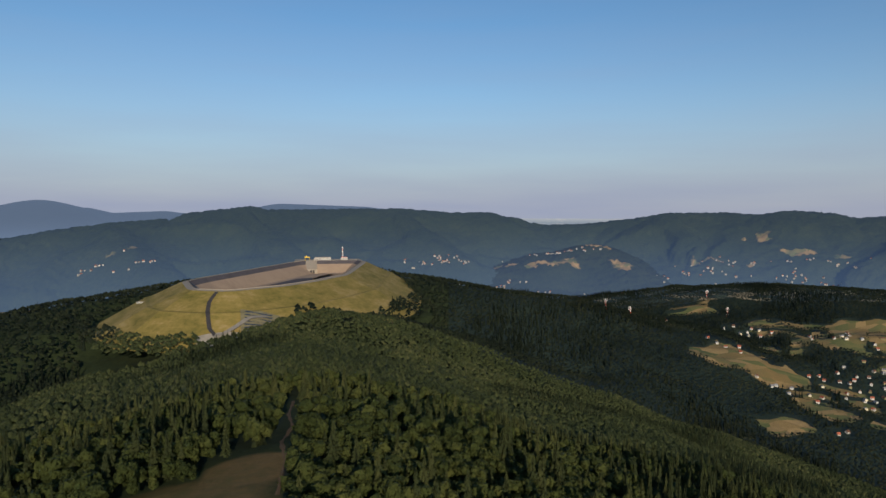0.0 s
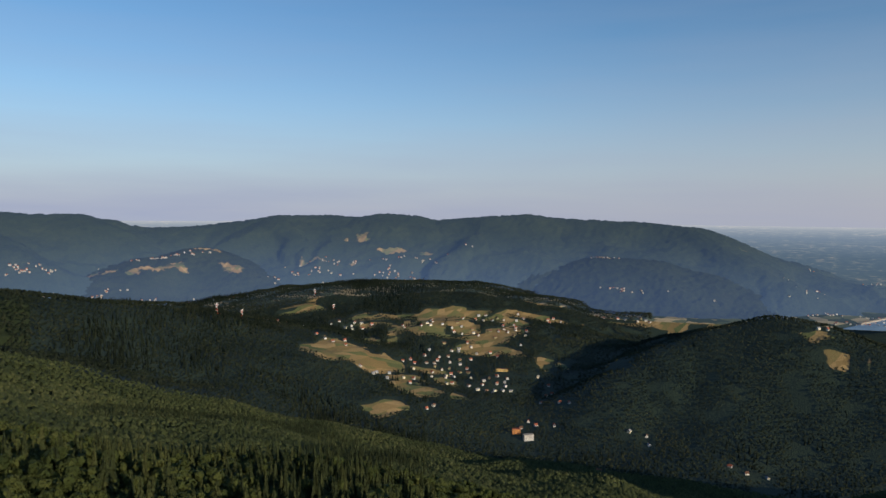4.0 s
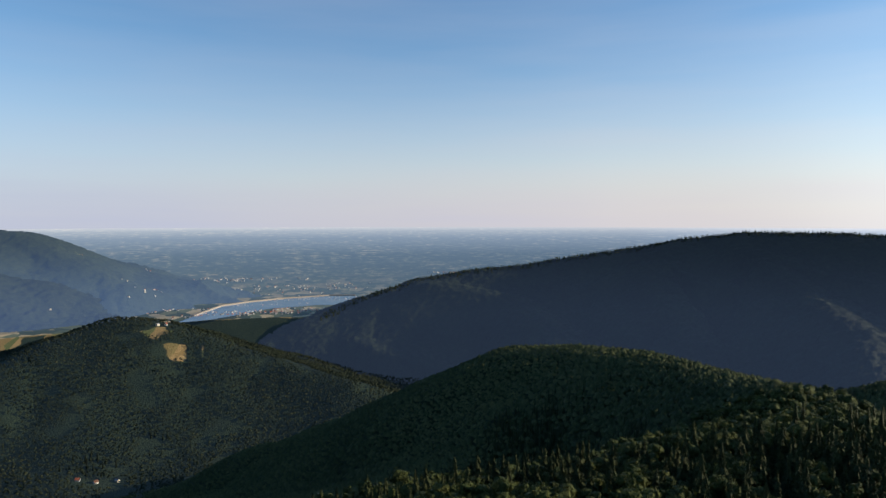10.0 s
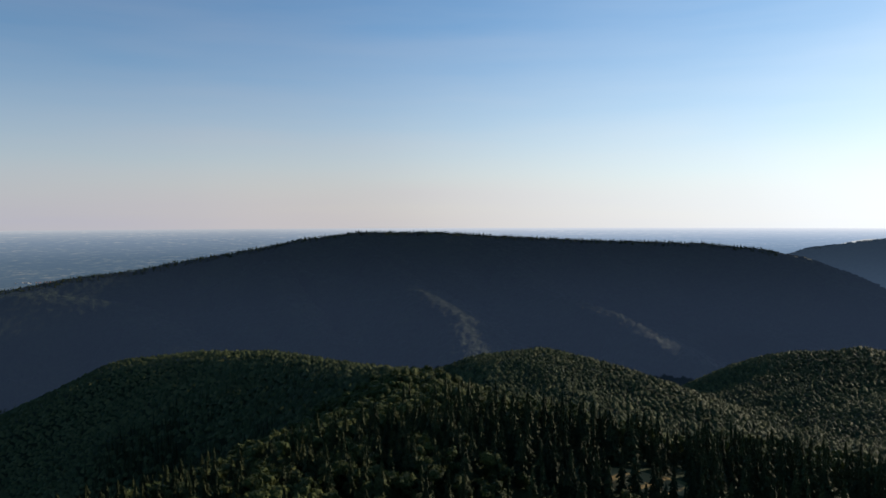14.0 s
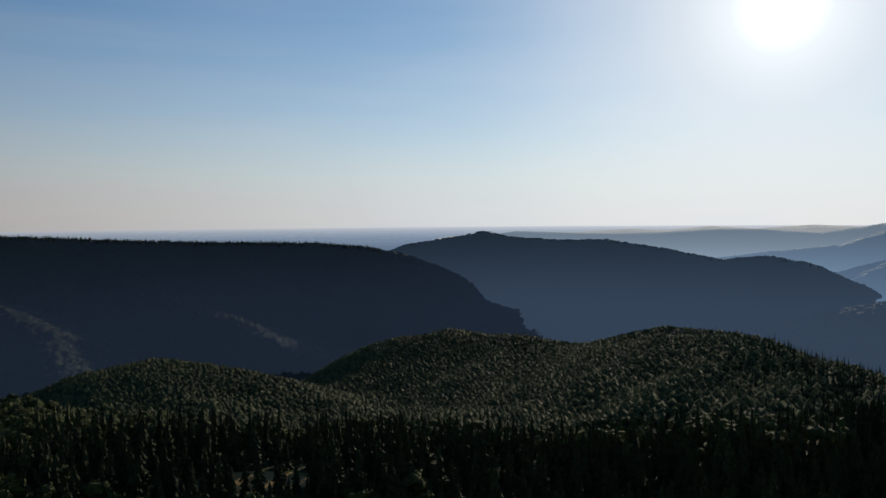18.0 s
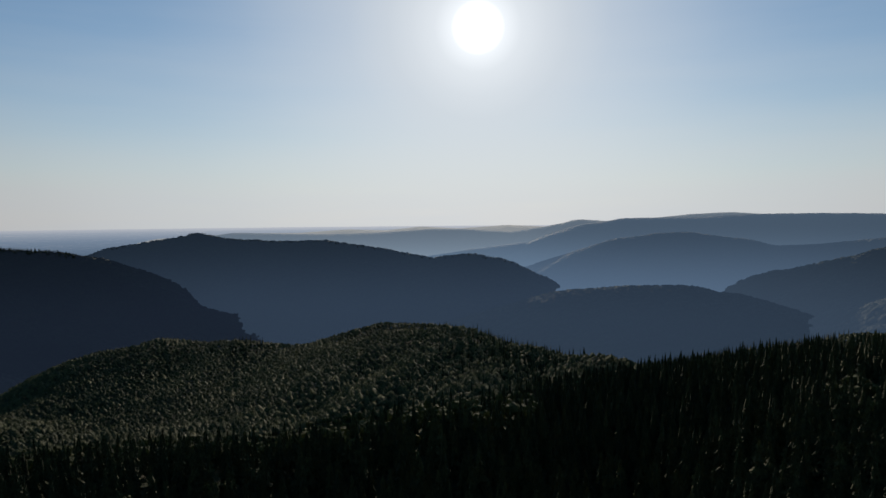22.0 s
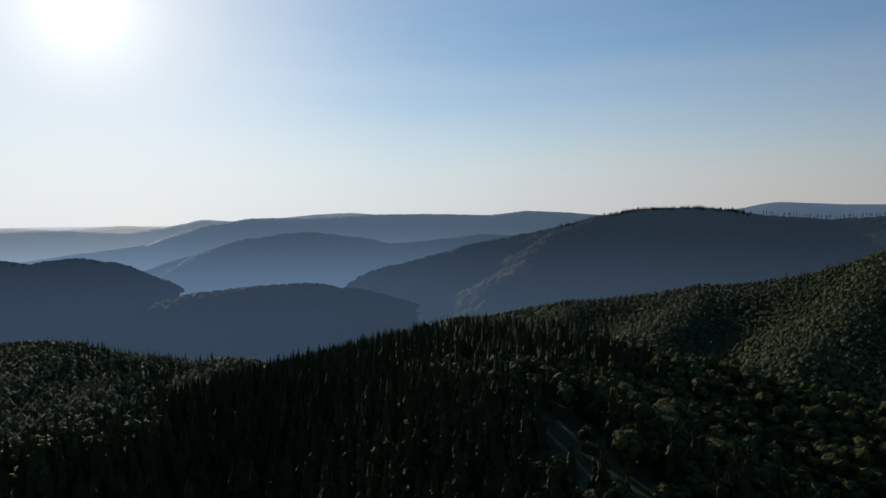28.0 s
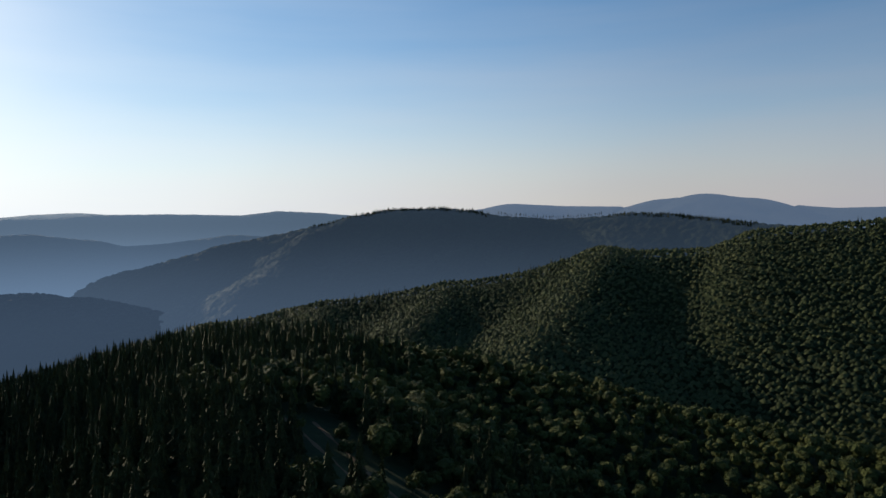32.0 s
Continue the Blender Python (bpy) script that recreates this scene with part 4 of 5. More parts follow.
            if n < len(models):
                later.append((models[n], m))
            else:
                copy_thing(models[n % len(models)], m)
            used.append(k)
        for model, m in later:
            model.matrix_basis = m
        rest.append(np.delete(rows, used, 0))
    return rest


# where the mown bank ends and the wood begins, fitted along the camera's sight lines, as bearings and ranges
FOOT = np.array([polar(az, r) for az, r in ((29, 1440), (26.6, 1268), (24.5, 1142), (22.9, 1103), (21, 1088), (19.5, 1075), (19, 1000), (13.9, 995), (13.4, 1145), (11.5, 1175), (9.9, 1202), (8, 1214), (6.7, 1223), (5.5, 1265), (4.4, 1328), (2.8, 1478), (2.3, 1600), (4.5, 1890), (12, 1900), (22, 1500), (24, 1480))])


def bank_height(x, y):
    best = np.full(x.shape, 1e4)
    for (x0, y0), (x1, y1) in zip(BASIN, np.roll(BASIN, -1, 0)):
        dx, dy = x1 - x0, y1 - y0
        u = np.clip(((x - x0) * dx + (y - y0) * dy) / (dx * dx + dy * dy), 0, 1)
        best = np.minimum(best, np.hypot(x - x0 - u * dx, y - y0 - u * dy))
    return np.where(best < 172, CREST - 0.6 - 0.485 * np.maximum(best - 5.5, 0), -1e3)


# ---- trees ----
def leaf_mat(name, dark, mid, light, through_leaf=0.1, gaps=True):
    m, t, b = material(name, 0.75)
    geo = t.nodes.new("ShaderNodeNewGeometry")
    at = t.nodes.new("ShaderNodeAttribute")
    at.attribute_name = "tone"
    fine = noise_node(t, geo.outputs["Position"], 0.9, 3, 0.7)
    f = math_node(t, "MULTIPLY_ADD", geo.outputs["Random Per Island"], 0.28, math_node(t, "MULTIPLY_ADD", fine, 0.25, math_node(t, "MULTIPLY", at.outputs["Fac"], 0.5)))
    r = ramp_node(t, [(0.1, dark), (0.5, mid), (0.95, light)])
    t.links.new(f, r.inputs[0])
    t.links.new(r.outputs[0], b.inputs["Base Color"])
    b.inputs["Specular IOR Level"].default_value = 0.1
    lit = t.nodes.new("ShaderNodeBsdfTranslucent")
    t.links.new(r.outputs[0], lit.inputs["Color"])
    mix = t.nodes.new("ShaderNodeMixShader")
    mix.inputs[0].default_value = through_leaf
    t.links.new(b.outputs[0], mix.inputs[1])
    t.links.new(lit.outputs[0], mix.inputs[2])
    # leaf clusters: relief, and gaps between them
    bump = t.nodes.new("ShaderNodeBump")
    bump.inputs["Strength"].default_value = 1.0
    bump.inputs["Distance"].default_value = 1.6
    t.links.new(noise_node(t, geo.outputs["Position"], 0.6, 4, 0.7), bump.inputs["Height"])
    t.links.new(bump.outputs[0], b.inputs["Normal"])
    t.links.new(bump.outputs[0], lit.inputs["Normal"])
    if not gaps:
        t.links.new(mix.outputs[0], t.nodes["Material Output"].inputs["Surface"])
        return m
    gap = t.nodes.new("ShaderNodeMapRange")
    gap.inputs["From Min"].default_value, gap.inputs["From Max"].default_value = 0.41, 0.44
    t.links.new(noise_node(t, geo.outputs["Position"], 0.75, 3, 0.65), gap.inputs["Value"])
    clear = t.nodes.new("ShaderNodeBsdfTransparent")
    leaves = t.nodes.new("ShaderNodeMixShader")
    t.links.new(gap.outputs[0], leaves.inputs[0])
    t.links.new(clear.outputs[0], leaves.inputs[1])
    t.links.new(mix.outputs[0], leaves.inputs[2])
    t.links.new(leaves.outputs[0], t.nodes["Material Output"].inputs["Surface"])
    return m


leaf_green = leaf_mat("broad_leaves", (0.016, 0.025, 0.008), (0.048, 0.061, 0.017), (0.104, 0.110, 0.031), 0.18)
needle_green = leaf_mat("spruce_needles", (0.014, 0.020, 0.009), (0.033, 0.041, 0.015), (0.070, 0.073, 0.024), 0.06)
leaf_far = leaf_mat("far_leaves", (0.022, 0.032, 0.013), (0.056, 0.068, 0.025), (0.115, 0.117, 0.044), 0.08, False)
needle_far = leaf_mat("far_needles", (0.014, 0.021, 0.010), (0.030, 0.039, 0.015), (0.063, 0.067, 0.023), 0.05, False)
# distant foliage made darker and bluer: shade and haze put into its colour
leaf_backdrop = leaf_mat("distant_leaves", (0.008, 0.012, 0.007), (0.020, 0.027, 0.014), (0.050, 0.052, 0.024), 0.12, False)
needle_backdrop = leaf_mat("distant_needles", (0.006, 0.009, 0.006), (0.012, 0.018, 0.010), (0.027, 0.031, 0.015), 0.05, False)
bark = plain_mat("bark", (0.11, 0.085, 0.06), 0.95, 0.3, 3.0)


def icosahedron():
    p = (1 + 5 ** 0.5) / 2
    v = np.array([(-1, p, 0), (1, p, 0), (-1, -p, 0), (1, -p, 0), (0, -1, p), (0, 1, p), (0, -1, -p), (0, 1, -p), (p, 0, -1), (p, 0, 1), (-p, 0, -1), (-p, 0, 1)]) / math.hypot(1, p)
    f = np.array([(0, 11, 5), (0, 5, 1), (0, 1, 7), (0, 7, 10), (0, 10, 11), (1, 5, 9), (5, 11, 4), (11, 10, 2), (10, 7, 6), (7, 1, 8), (3, 9, 4), (3, 4, 2), (3, 2, 6), (3, 6, 8), (3, 8, 9), (4, 9, 5), (2, 4, 11), (6, 2, 10), (8, 6, 7), (9, 8, 1)])
    return v, f


def join(pieces):
    vs, fs, n = [], [], 0
    for v, f in pieces:
        vs.append(v)
        fs.append(f + n)
        n += len(v)
    return np.concatenate(vs), np.concatenate(fs)


def spruce_shape(r, tiers, n, width=0.23):
    """Unit spruce, one high: drooping jagged tiers."""
    out = []
    for k in range(tiers):
        u = k / tiers
        top = 1.0 - u * 0.86
        low = top - 0.86 / tiers * 1.75
        rad = width * (0.16 + 0.84 * (u + 0.5 / tiers)) * r.uniform(0.85, 1.15)
        a = np.arange(n) * math.tau / n + r.uniform(0, 6)
        rr = rad * np.where(np.arange(n) % 2 == 0, 1.0, 0.55 if n > 6 else 0.9) * r.uniform(0.75, 1.2, n)
        ring = np.stack([np.cos(a) * rr, np.sin(a) * rr, np.maximum(low + r.uniform(-0.02, 0.02, n), 0.02)], 1)
        v = np.concatenate([[[0, 0, top]], ring])
        f = np.array([(0, 1 + j, 1 + (j + 1) % n) for j in range(n)])
        out.append((v, f))
    return join(out)


def leafy_shape(r, lumps, sprays, width=0.36):
    """Unit broadleaf crown, one high: lumps of foliage wrapped in loose sprays of leaves."""
    iv, fc = icosahedron()
    out = []
    centres = []
    for k in range(lumps):
        if lumps == 1:
            c, s = np.array([0, 0, 0.56]), np.array([width, width, 0.42])
        else:
            a = r.uniform(0, 6.28)
            h = r.uniform(0.32, 0.84)
            q = width * 0.62 * math.sqrt(max(0.05, 1 - ((h - 0.55) / 0.42) ** 2))
            c = np.array([math.cos(a) * q, math.sin(a) * q, h])
            s = np.array([1, 1, 0.85]) * r.uniform(0.13, 0.21) * (1.25 if lumps < 5 else 1.0)
        v = iv * (1 + r.uniform(-0.28, 0.25, (12, 1))) * s + c
        out.append((v, fc))
        centres.append((c, s))
    for k in range(sprays):
        c, s = centres[r.integers(len(centres))]
        d = r.normal(size=3)
        d[2] = d[2] * 0.8 + 0.3
        d /= np.linalg.norm(d)
        p = c + d * s * r.uniform(0.95, 1.28)
        t1 = np.cross(d, r.normal(size=3))
        t1 /= np.linalg.norm(t1)
        t2 = np.cross(d, t1) + d * r.uniform(-0.8, 0.5)
        q = r.uniform(0.035, 0.07)
        v = np.array([p - t1 * q, p + t1 * q * 0.9 + t2 * q * 0.2, p + t2 * q * 1.4])
        out.append((v, np.array([(0, 1, 2)])))
    return join(out)


tree_rng = np.random.default_rng(21)
SHAPES = {
    "spruce": [[spruce_shape(tree_rng, 10, 11, 0.27) for _ in range(6)], [spruce_shape(tree_rng, 5, 7, 0.30) for _ in range(6)], [spruce_shape(tree_rng, 2, 5, 0.27) for _ in range(6)], [spruce_shape(tree_rng, 1, 5, 0.34) for _ in range(6)]],
    "leafy": [[leafy_shape(tree_rng, 9, 130) for _ in range(8)], [leafy_shape(tree_rng, 3, 14, 0.37) for _ in range(8)], [leafy_shape(tree_rng, 1, 0, 0.42) for _ in range(6)], [leafy_shape(tree_rng, 1, 0, 0.40) for _ in range(6)]],
}


def far_crown(r, n=6):
    a = np.arange(n) * math.tau / n + r.uniform(0, 6)
    q = 0.31 * r.uniform(0.7, 1.25, n)
    v = np.concatenate([[[r.uniform(-0.1, 0.1), r.uniform(-0.1, 0.1), r.uniform(0.84, 0.92)]], np.stack([np.cos(a) * q, np.sin(a) * q, 0.62 + r.uniform(-0.1, 0.08, n)], 1)])
    return v, np.array([(0, 1 + j, 1 + (j + 1) % n) for j in range(n)])


SHAPES["leafy"][2] = [far_crown(tree_rng) for _ in range(8)]
SHAPES["leafy"][3] = [far_crown(tree_rng) for _ in range(8)]


def forest(name, spots, kind, detail, label, mat, smooth=False):
    """Many trees in one mesh: spots are rows of x, y, z, height, width factor, turn, tone."""
    vs, fs, ts, n = [], [], [], 0
    shapes = SHAPES[kind][detail]
    which = tree_rng.integers(len(shapes), size=len(spots))
    for k, (v, f) in enumerate(shapes):
        sp = spots[which == k]
        if not len(sp):
            continue
        c, s = np.cos(sp[:, 5])[:, None], np.sin(sp[:, 5])[:, None]
        hw = (sp[:, 3] * sp[:, 4])[:, None]
        X = (v[:, 0] * c - v[:, 1] * s) * hw + sp[:, 0:1]
        Y = (v[:, 0] * s + v[:, 1] * c) * hw + sp[:, 1:2]
        Z = v[:, 2] * sp[:, 3:4] + sp[:, 2:3]
        vs.append(np.stack([X, Y, Z], -1).reshape(-1, 3))
        fs.append((f[None] + (np.arange(len(sp)) * len(v))[:, None, None] + n).reshape(-1, 3))
        ts.append(np.repeat(sp[:, 6], len(v)))
        n += len(sp) * len(v)
    me = raw_mesh(name, np.concatenate(vs), np.concatenate(fs), [mat], smooth)
    at = me.attributes.new("tone", "FLOAT", "POINT")
    at.data.foreach_set("value", np.concatenate(ts).astype(np.float32))
    return tagged(new(name, me), label, "forest", kind="stuff")


def scatter(r0, r1, gap, az0=36.0, az1=-252.0):
    """Jittered places on the plan between two ranges."""
    n = int(r1 / gap) + 1
    g = np.arange(-n, n + 1) * gap
    X, Y = np.meshgrid(g, g)
    X = (X + tree_rng.uniform(-0.46, 0.46, X.shape) * gap).ravel()
    Y = (Y + tree_rng.uniform(-0.46, 0.46, Y.shape) * gap).ravel()
    r = np.hypot(X, Y)
    az = np.degrees(np.arctan2(-X, Y))
    az = np.where(az > 60, az - 360, az)
    ok = (r >= r0) & (r < r1) & (az <= az0) & (az >= az1)
    X, Y = X[ok], Y[ok]
    op = open_land(X, Y) + 0.25 * fbm(X / 40, Y / 40, 61, 2)
    wide = (r[ok] < 2100) | ((az[ok] < -6) & (az[ok] > -48))
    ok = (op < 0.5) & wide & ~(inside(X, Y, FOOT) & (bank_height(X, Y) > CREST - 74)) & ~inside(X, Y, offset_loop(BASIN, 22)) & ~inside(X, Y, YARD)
    ok &= (spots_of(X, Y, HEATH) < 0.5) & (spots_of(X, Y, GLADES) + 0.4 * fbm(X / 14, Y / 14, 63, 2) < 0.5)
    for hx, hy, *_ in (PLACES if r1 > 1000 else []):
        dist = math.hypot(hx, hy)
        along = (X * hx + Y * hy) / dist - dist
        across = (X * hy - Y * hx) / dist
        ok &= ((along + 9) / 22) ** 2 + (across / 11) ** 2 > 1
    for line in (TRACK_LINES if r0 < 500 else []):
        for tx, ty in line:
            ok &= (X - tx) ** 2 + (Y - ty) ** 2 > 42
    X, Y = X[ok], Y[ok]
    Z = np.maximum(ground_height(X, Y), bank_height(X, Y))
    if r0 > 600:  # leave out what lies deep behind a ridge, seen from the camera
        rad, bear = np.hypot(X, Y), np.degrees(np.arctan2(-X, Y)) % 360
        seen = SKYLINE[np.round(bear).astype(int) % 360, np.clip((rad / 20).astype(int) - 2, 0, SKYLINE.shape[1] - 1)]
        keep = (Z + 24 - EYE) / rad > seen
        X, Y, Z = X[keep], Y[keep], Z[keep]
    azp = np.degrees(np.arctan2(-X, Y))
    low = (Z < -190) & (np.abs(azp + 52) < 14) & (np.hypot(X, Y) < 1800) & (fbm(X / 60, Y / 60, 71, 3) > 0.27)
    thin = np.interp(azp, [-13, 4], [1, 0]) if r0 > 300 else np.ones(len(X))
    low |= (azp < 60) & (azp > -30) & (tree_rng.random(len(X)) > 0.5 + 0.5 * thin)
    low |= (azp < -36) & (azp > -76) & (np.hypot(X, Y) > 1150) & (fbm(X / 46, Y / 46, 73, 3) > 0.15)
    X, Y, Z = X[~low], Y[~low], Z[~low]
    h = (15.5 if r1 < 400 else 16.0) + 6 * fbm(X / 90, Y / 90, 81, 2) + tree_rng.uniform(-1.0, 1.0, len(X)) * (4.5 if r1 < 400 else 4.0 if r1 < 600 else 2.4)
    tone = np.clip(0.5 + 1.1 * fbm(X / 110, Y / 110, 91, 3) + tree_rng.uniform(-0.25, 0.25, len(X)), 0, 1)
    rows = np.stack([X, Y, Z - 0.3, h, tree_rng.uniform(0.8, 1.3, len(X)), tree_rng.uniform(0, 6.28, len(X)), tone], 1)
    az = np.degrees(np.arctan2(-X, Y))
    az = np.where(az > 60, az - 360, az)
    rr = np.hypot(X, Y)
    south = (np.exp(-((az + 138) / 34) ** 2) * 0.24 + 0.3 * np.exp(-((az + 186) / 14) ** 2)) * np.clip((360 - rr) / 60, 0, 1) + 0.34 * np.exp(-((az + 184) / 15) ** 2) + 0.16 * np.exp(-((az + 165) / 22) ** 2)
    south += 0.32 * np.exp(-((az + 202) / 12) ** 2) * np.clip((rr - 380) / 40, 0, 1) * np.clip((620 - rr) / 60, 0, 1)
    south += np.where(az > -30, np.where(az > -4, -0.05, 0.03), np.where(rr > 330, -0.16, 0))
    conifer = fbm(X / 150, Y / 150, 101, 3) + south - 0.10 * np.clip((rr - 500) / 300, 0, 1) + tree_rng.uniform(-0.16, 0.2, len(X)) > 0.13
    rows[:, 3] *= 1 - 0.26 * np.exp(-((az + 140) / 26) ** 2) * np.clip((480 - rr) / 80, 0, 1)
    rows[:, 4] *= 0.86 if r0 < 300 else 0.78 if r0 < 500 else 0.72
    rows[conifer, 3] *= 1.38
    rows[conifer, 4] *= 0.9
    rows[conifer, 4] *= 0.95
    rows[:, :3] = np.stack(unfold(rows[:, 0], rows[:, 1], rows[:, 2]), 1)
    return rows[conifer], rows[~conifer]


_A, _R = np.meshgrid(np.arange(360.0), np.arange(20, 2820, 20.0), indexing="ij")
SKYLINE = np.maximum.accumulate((ground_height(*polar(_A, _R)) - EYE) / _R, axis=1)
YARD = np.array([polar(az, r) for az, r in ((20.5, 1085), (17.5, 1050), (12.6, 1085), (12.2, 1170), (16, 1180), (20.5, 1180))])
for word, r0, r1, gap, det in (("near", 172, 330, 7.7, 0), ("middle", 330, 520, 6.2, 1), ("far", 520, 1150, 4.1, 2), ("distant", 1150, 2800, 7.0, 3)):
    con, leaf = scatter(r0, r1, gap)
    if det == 0:
        # small trees standing free in the clearing
        for az, r, h in ((-207.2, 300, 11), (-207.7, 287, 10), (-214.5, 270, 11), (-213.2, 262, 9), (-203.5, 290, 13)):
            x, y = polar(az, r)
            leaf = np.concatenate([leaf, [[x, y, level(x, y) - 0.3, h, 1.1, az, 0.8]]])
        con, leaf = single_trees(con, leaf)
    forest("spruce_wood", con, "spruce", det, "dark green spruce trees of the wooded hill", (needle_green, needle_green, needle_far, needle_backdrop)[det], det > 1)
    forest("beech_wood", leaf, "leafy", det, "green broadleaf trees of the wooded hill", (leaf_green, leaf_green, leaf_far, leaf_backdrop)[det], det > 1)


# ---- worn tracks ----
sandy = plain_mat("worn_earth", (0.12, 0.078, 0.045), 0.95, 0.3, 0.8)
for line in TRACK_LINES:
    bm = bmesh.new()
    prev = None
    for k, (x, y) in enumerate(line):
        x2, y2 = line[min(k + 1, len(line) - 1)]
        x1, y1 = line[max(k - 1, 0)]
        d = Vector((x2 - x1, y2 - y1)).normalized()
        w = 0.9 + 0.3 * math.sin(k * 1.7) + 0.25 * math.sin(k * 0.6)
        row = [bm.verts.new((x - d.y * o * w, y + d.x * o * w, level(x - d.y * o * w, y + d.x * o * w) + (0.28 if o == 0 else 0.12))) for o in (1, 0, -1)]
        if prev:
            for j in range(2):
                bm.faces.new((prev[j], prev[j + 1], row[j + 1], row[j]))
        prev = row
    bm.normal_update()
    tagged(part("track", bm, sandy), "worn pale earth track through the clearing", "track", kind="structure")


# ---- lake ----
water, _t, _b = material("lake_water", 0.05)
_b.inputs["Base Color"].default_value = (0.035, 0.06, 0.085, 1)
_b.inputs["Specular IOR Level"].default_value = 0.25
_geo = _t.nodes.new("ShaderNodeNewGeometry")
_bump = _t.nodes.new("ShaderNodeBump")
_bump.inputs["Strength"].default_value = 0.15
_t.links.new(noise_node(_t, _geo.outputs["Position"], 0.08, 3), _bump.inputs["Height"])
_t.links.new(_bump.outputs[0], _b.inputs["Normal"])
# blue emission added to brighten the water, which gives off no light itself
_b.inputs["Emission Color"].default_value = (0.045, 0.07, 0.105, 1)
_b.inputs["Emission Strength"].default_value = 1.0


def lake_spot(az, el):
    return polar(az, (85 - LAKE) / math.tan(radians(-el)))


shore = smooth_loop([lake_spot(a, e) for a, e in ((-61.0, -8.0), (-62.2, -7.6), (-64.3, -6.9), (-66.6, -6.64), (-69.1, -6.46), (-72.7, -6.3), (-74.8, -6.32), (-75.8, -6.55), (-74.5, -7.05), (-71.8, -7.0), (-70.3, -7.1), (-68, -7.2), (-65.3, -7.65), (-63.4, -7.9))], 2)
bm = bmesh.new()
bm.faces.new([bm.verts.new((*q, LAKE)) for q in shore])
bmesh.ops.triangulate(bm, faces=bm.faces[:])
bm.normal_update()
for f in bm.faces:
    if f.normal.z < 0:
        f.normal_flip()
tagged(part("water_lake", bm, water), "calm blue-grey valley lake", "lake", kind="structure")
bm = bmesh.new()
far_bank = [lake_spot(a, e) for a, e in ((-62.2, -7.55), (-64.3, -6.86), (-66.6, -6.6), (-69.1, -6.42), (-72.7, -6.26), (-74.8, -6.28))]
for (x0, y0), (x1, y1) in zip(far_bank[:-1], far_bank[1:]):
    box(bm, (x0 + x1) / 2, (y0 + y1) / 2, LAKE - 6, math.hypot(x1 - x0, y1 - y0) + 4, 12, 10, math.atan2(y1 - y0, x1 - x0), 0.96)
tagged(part("lake_dyke", bm, concrete), "pale stone dyke along the lake", "dyke", kind="structure")


# ---- works on the basin's rim ----
def intake():
    x, y = polar(10.9, 1806)
    root = empty("intake_block", x, y, CREST - 29.6, 10.9)
    bm = bmesh.new()
    w = 40
    v = [bm.verts.new(p) for p in ((-w / 2 - 2, -22, 0), (w / 2 + 2, -22, 0), (w / 2, 26, 0), (-w / 2, 26, 0), (-w / 2, -17, 11), (w / 2, -17, 11), (w / 2 - 2, 26, 31), (-w / 2 + 2, 26, 31))]
    for q in ((3, 2, 1, 0), (4, 5, 6, 7), (0, 1, 5, 4), (1, 2, 6, 5), (2, 3, 7, 6), (3, 0, 4, 7)):
        bm.faces.new([v[i] for i in q])
    part("body", bm, concrete, root, "weathered concrete ramp")
    for sx in (-1, 1):
        bm = bmesh.new()
        v = [bm.verts.new((sx * (w / 2 + 1 - 2.2 * o), yy, z)) for o in (0, 1) for yy, z in ((-25, 0), (26, 0), (26, 33), (-18, 13.5), (-25, 12))]
        bm.faces.new(v[:5])
        bm.faces.new(v[5:][::-1])
        for k in range(5):
            bm.faces.new((v[k], v[(k + 1) % 5], v[5 + (k + 1) % 5], v[5 + k]))
        bmesh.ops.recalc_face_normals(bm, faces=bm.faces[:])
        part("wing_wall", bm, concrete, root)
    # solid dark blocks stand for the shade inside the inlet openings
    for cx in (-11, -5, 6, 12):
        bm = bmesh.new()
        box(bm, cx, -20.5, 0.6, 4.6, 2.4, 8.6)
        part("intake_gate", bm, asphalt, root, "dark block standing for the shaded inlet opening")
    bm = bmesh.new()
    for cx in (-14, -8, 0, 9, 15):
        box(bm, cx, -21, 0, 1.3, 3.4, 10)
    part("pier", bm, concrete, root)
    tagged(root, "concrete intake block with dark inlet openings", "intake")


def gantry():
    x, y = polar(11.0, 1848)
    root = empty("gantry_crane", x, y, CREST - 0.3, 11)
    for sx in (-5.5, 5.5):
        for sy in (-2, 2):
            bm = bmesh.new()
            rod(bm, (sx, sy, 0), (sx * 0.92, sy * 0.8, 7.5), 0.55, 0.45, 4)
            part("leg", bm, yellow_paint, root)
    bm = bmesh.new()
    box(bm, 0, 0, 7.2, 13, 5, 2.2)
    part("girder", bm, yellow_paint, root)
    bm = bmesh.new()
    box(bm, -2.5, 0, 9.4, 5, 4, 2.4, 0, 0.9)
    part("winch_house", bm, yellow_paint, root)
    tagged(root, "yellow gantry crane above the intake", "crane")


pad = bmesh.new()
_o = [polar(a, r) for a, r in ((12.0, 1838), (6.6, 1846), (6.8, 1905), (12.0, 1900))]
_t0 = [pad.verts.new((*q, CREST - 0.4)) for q in _o]
_t1 = [pad.verts.new((q[0] * 1.008, q[1] * 1.008, CREST - 60)) for q in _o]
pad.faces.new(_t0)
for k in range(4):
    pad.faces.new((_t0[k], _t1[k], _t1[(k + 1) % 4], _t0[(k + 1) % 4]))
bmesh.ops.recalc_face_normals(pad, faces=pad.faces[:])
tagged(part("service_terrace", pad, gravel), "gravel terrace behind the basin rim", "terrace", kind="structure")
intake()
gantry()


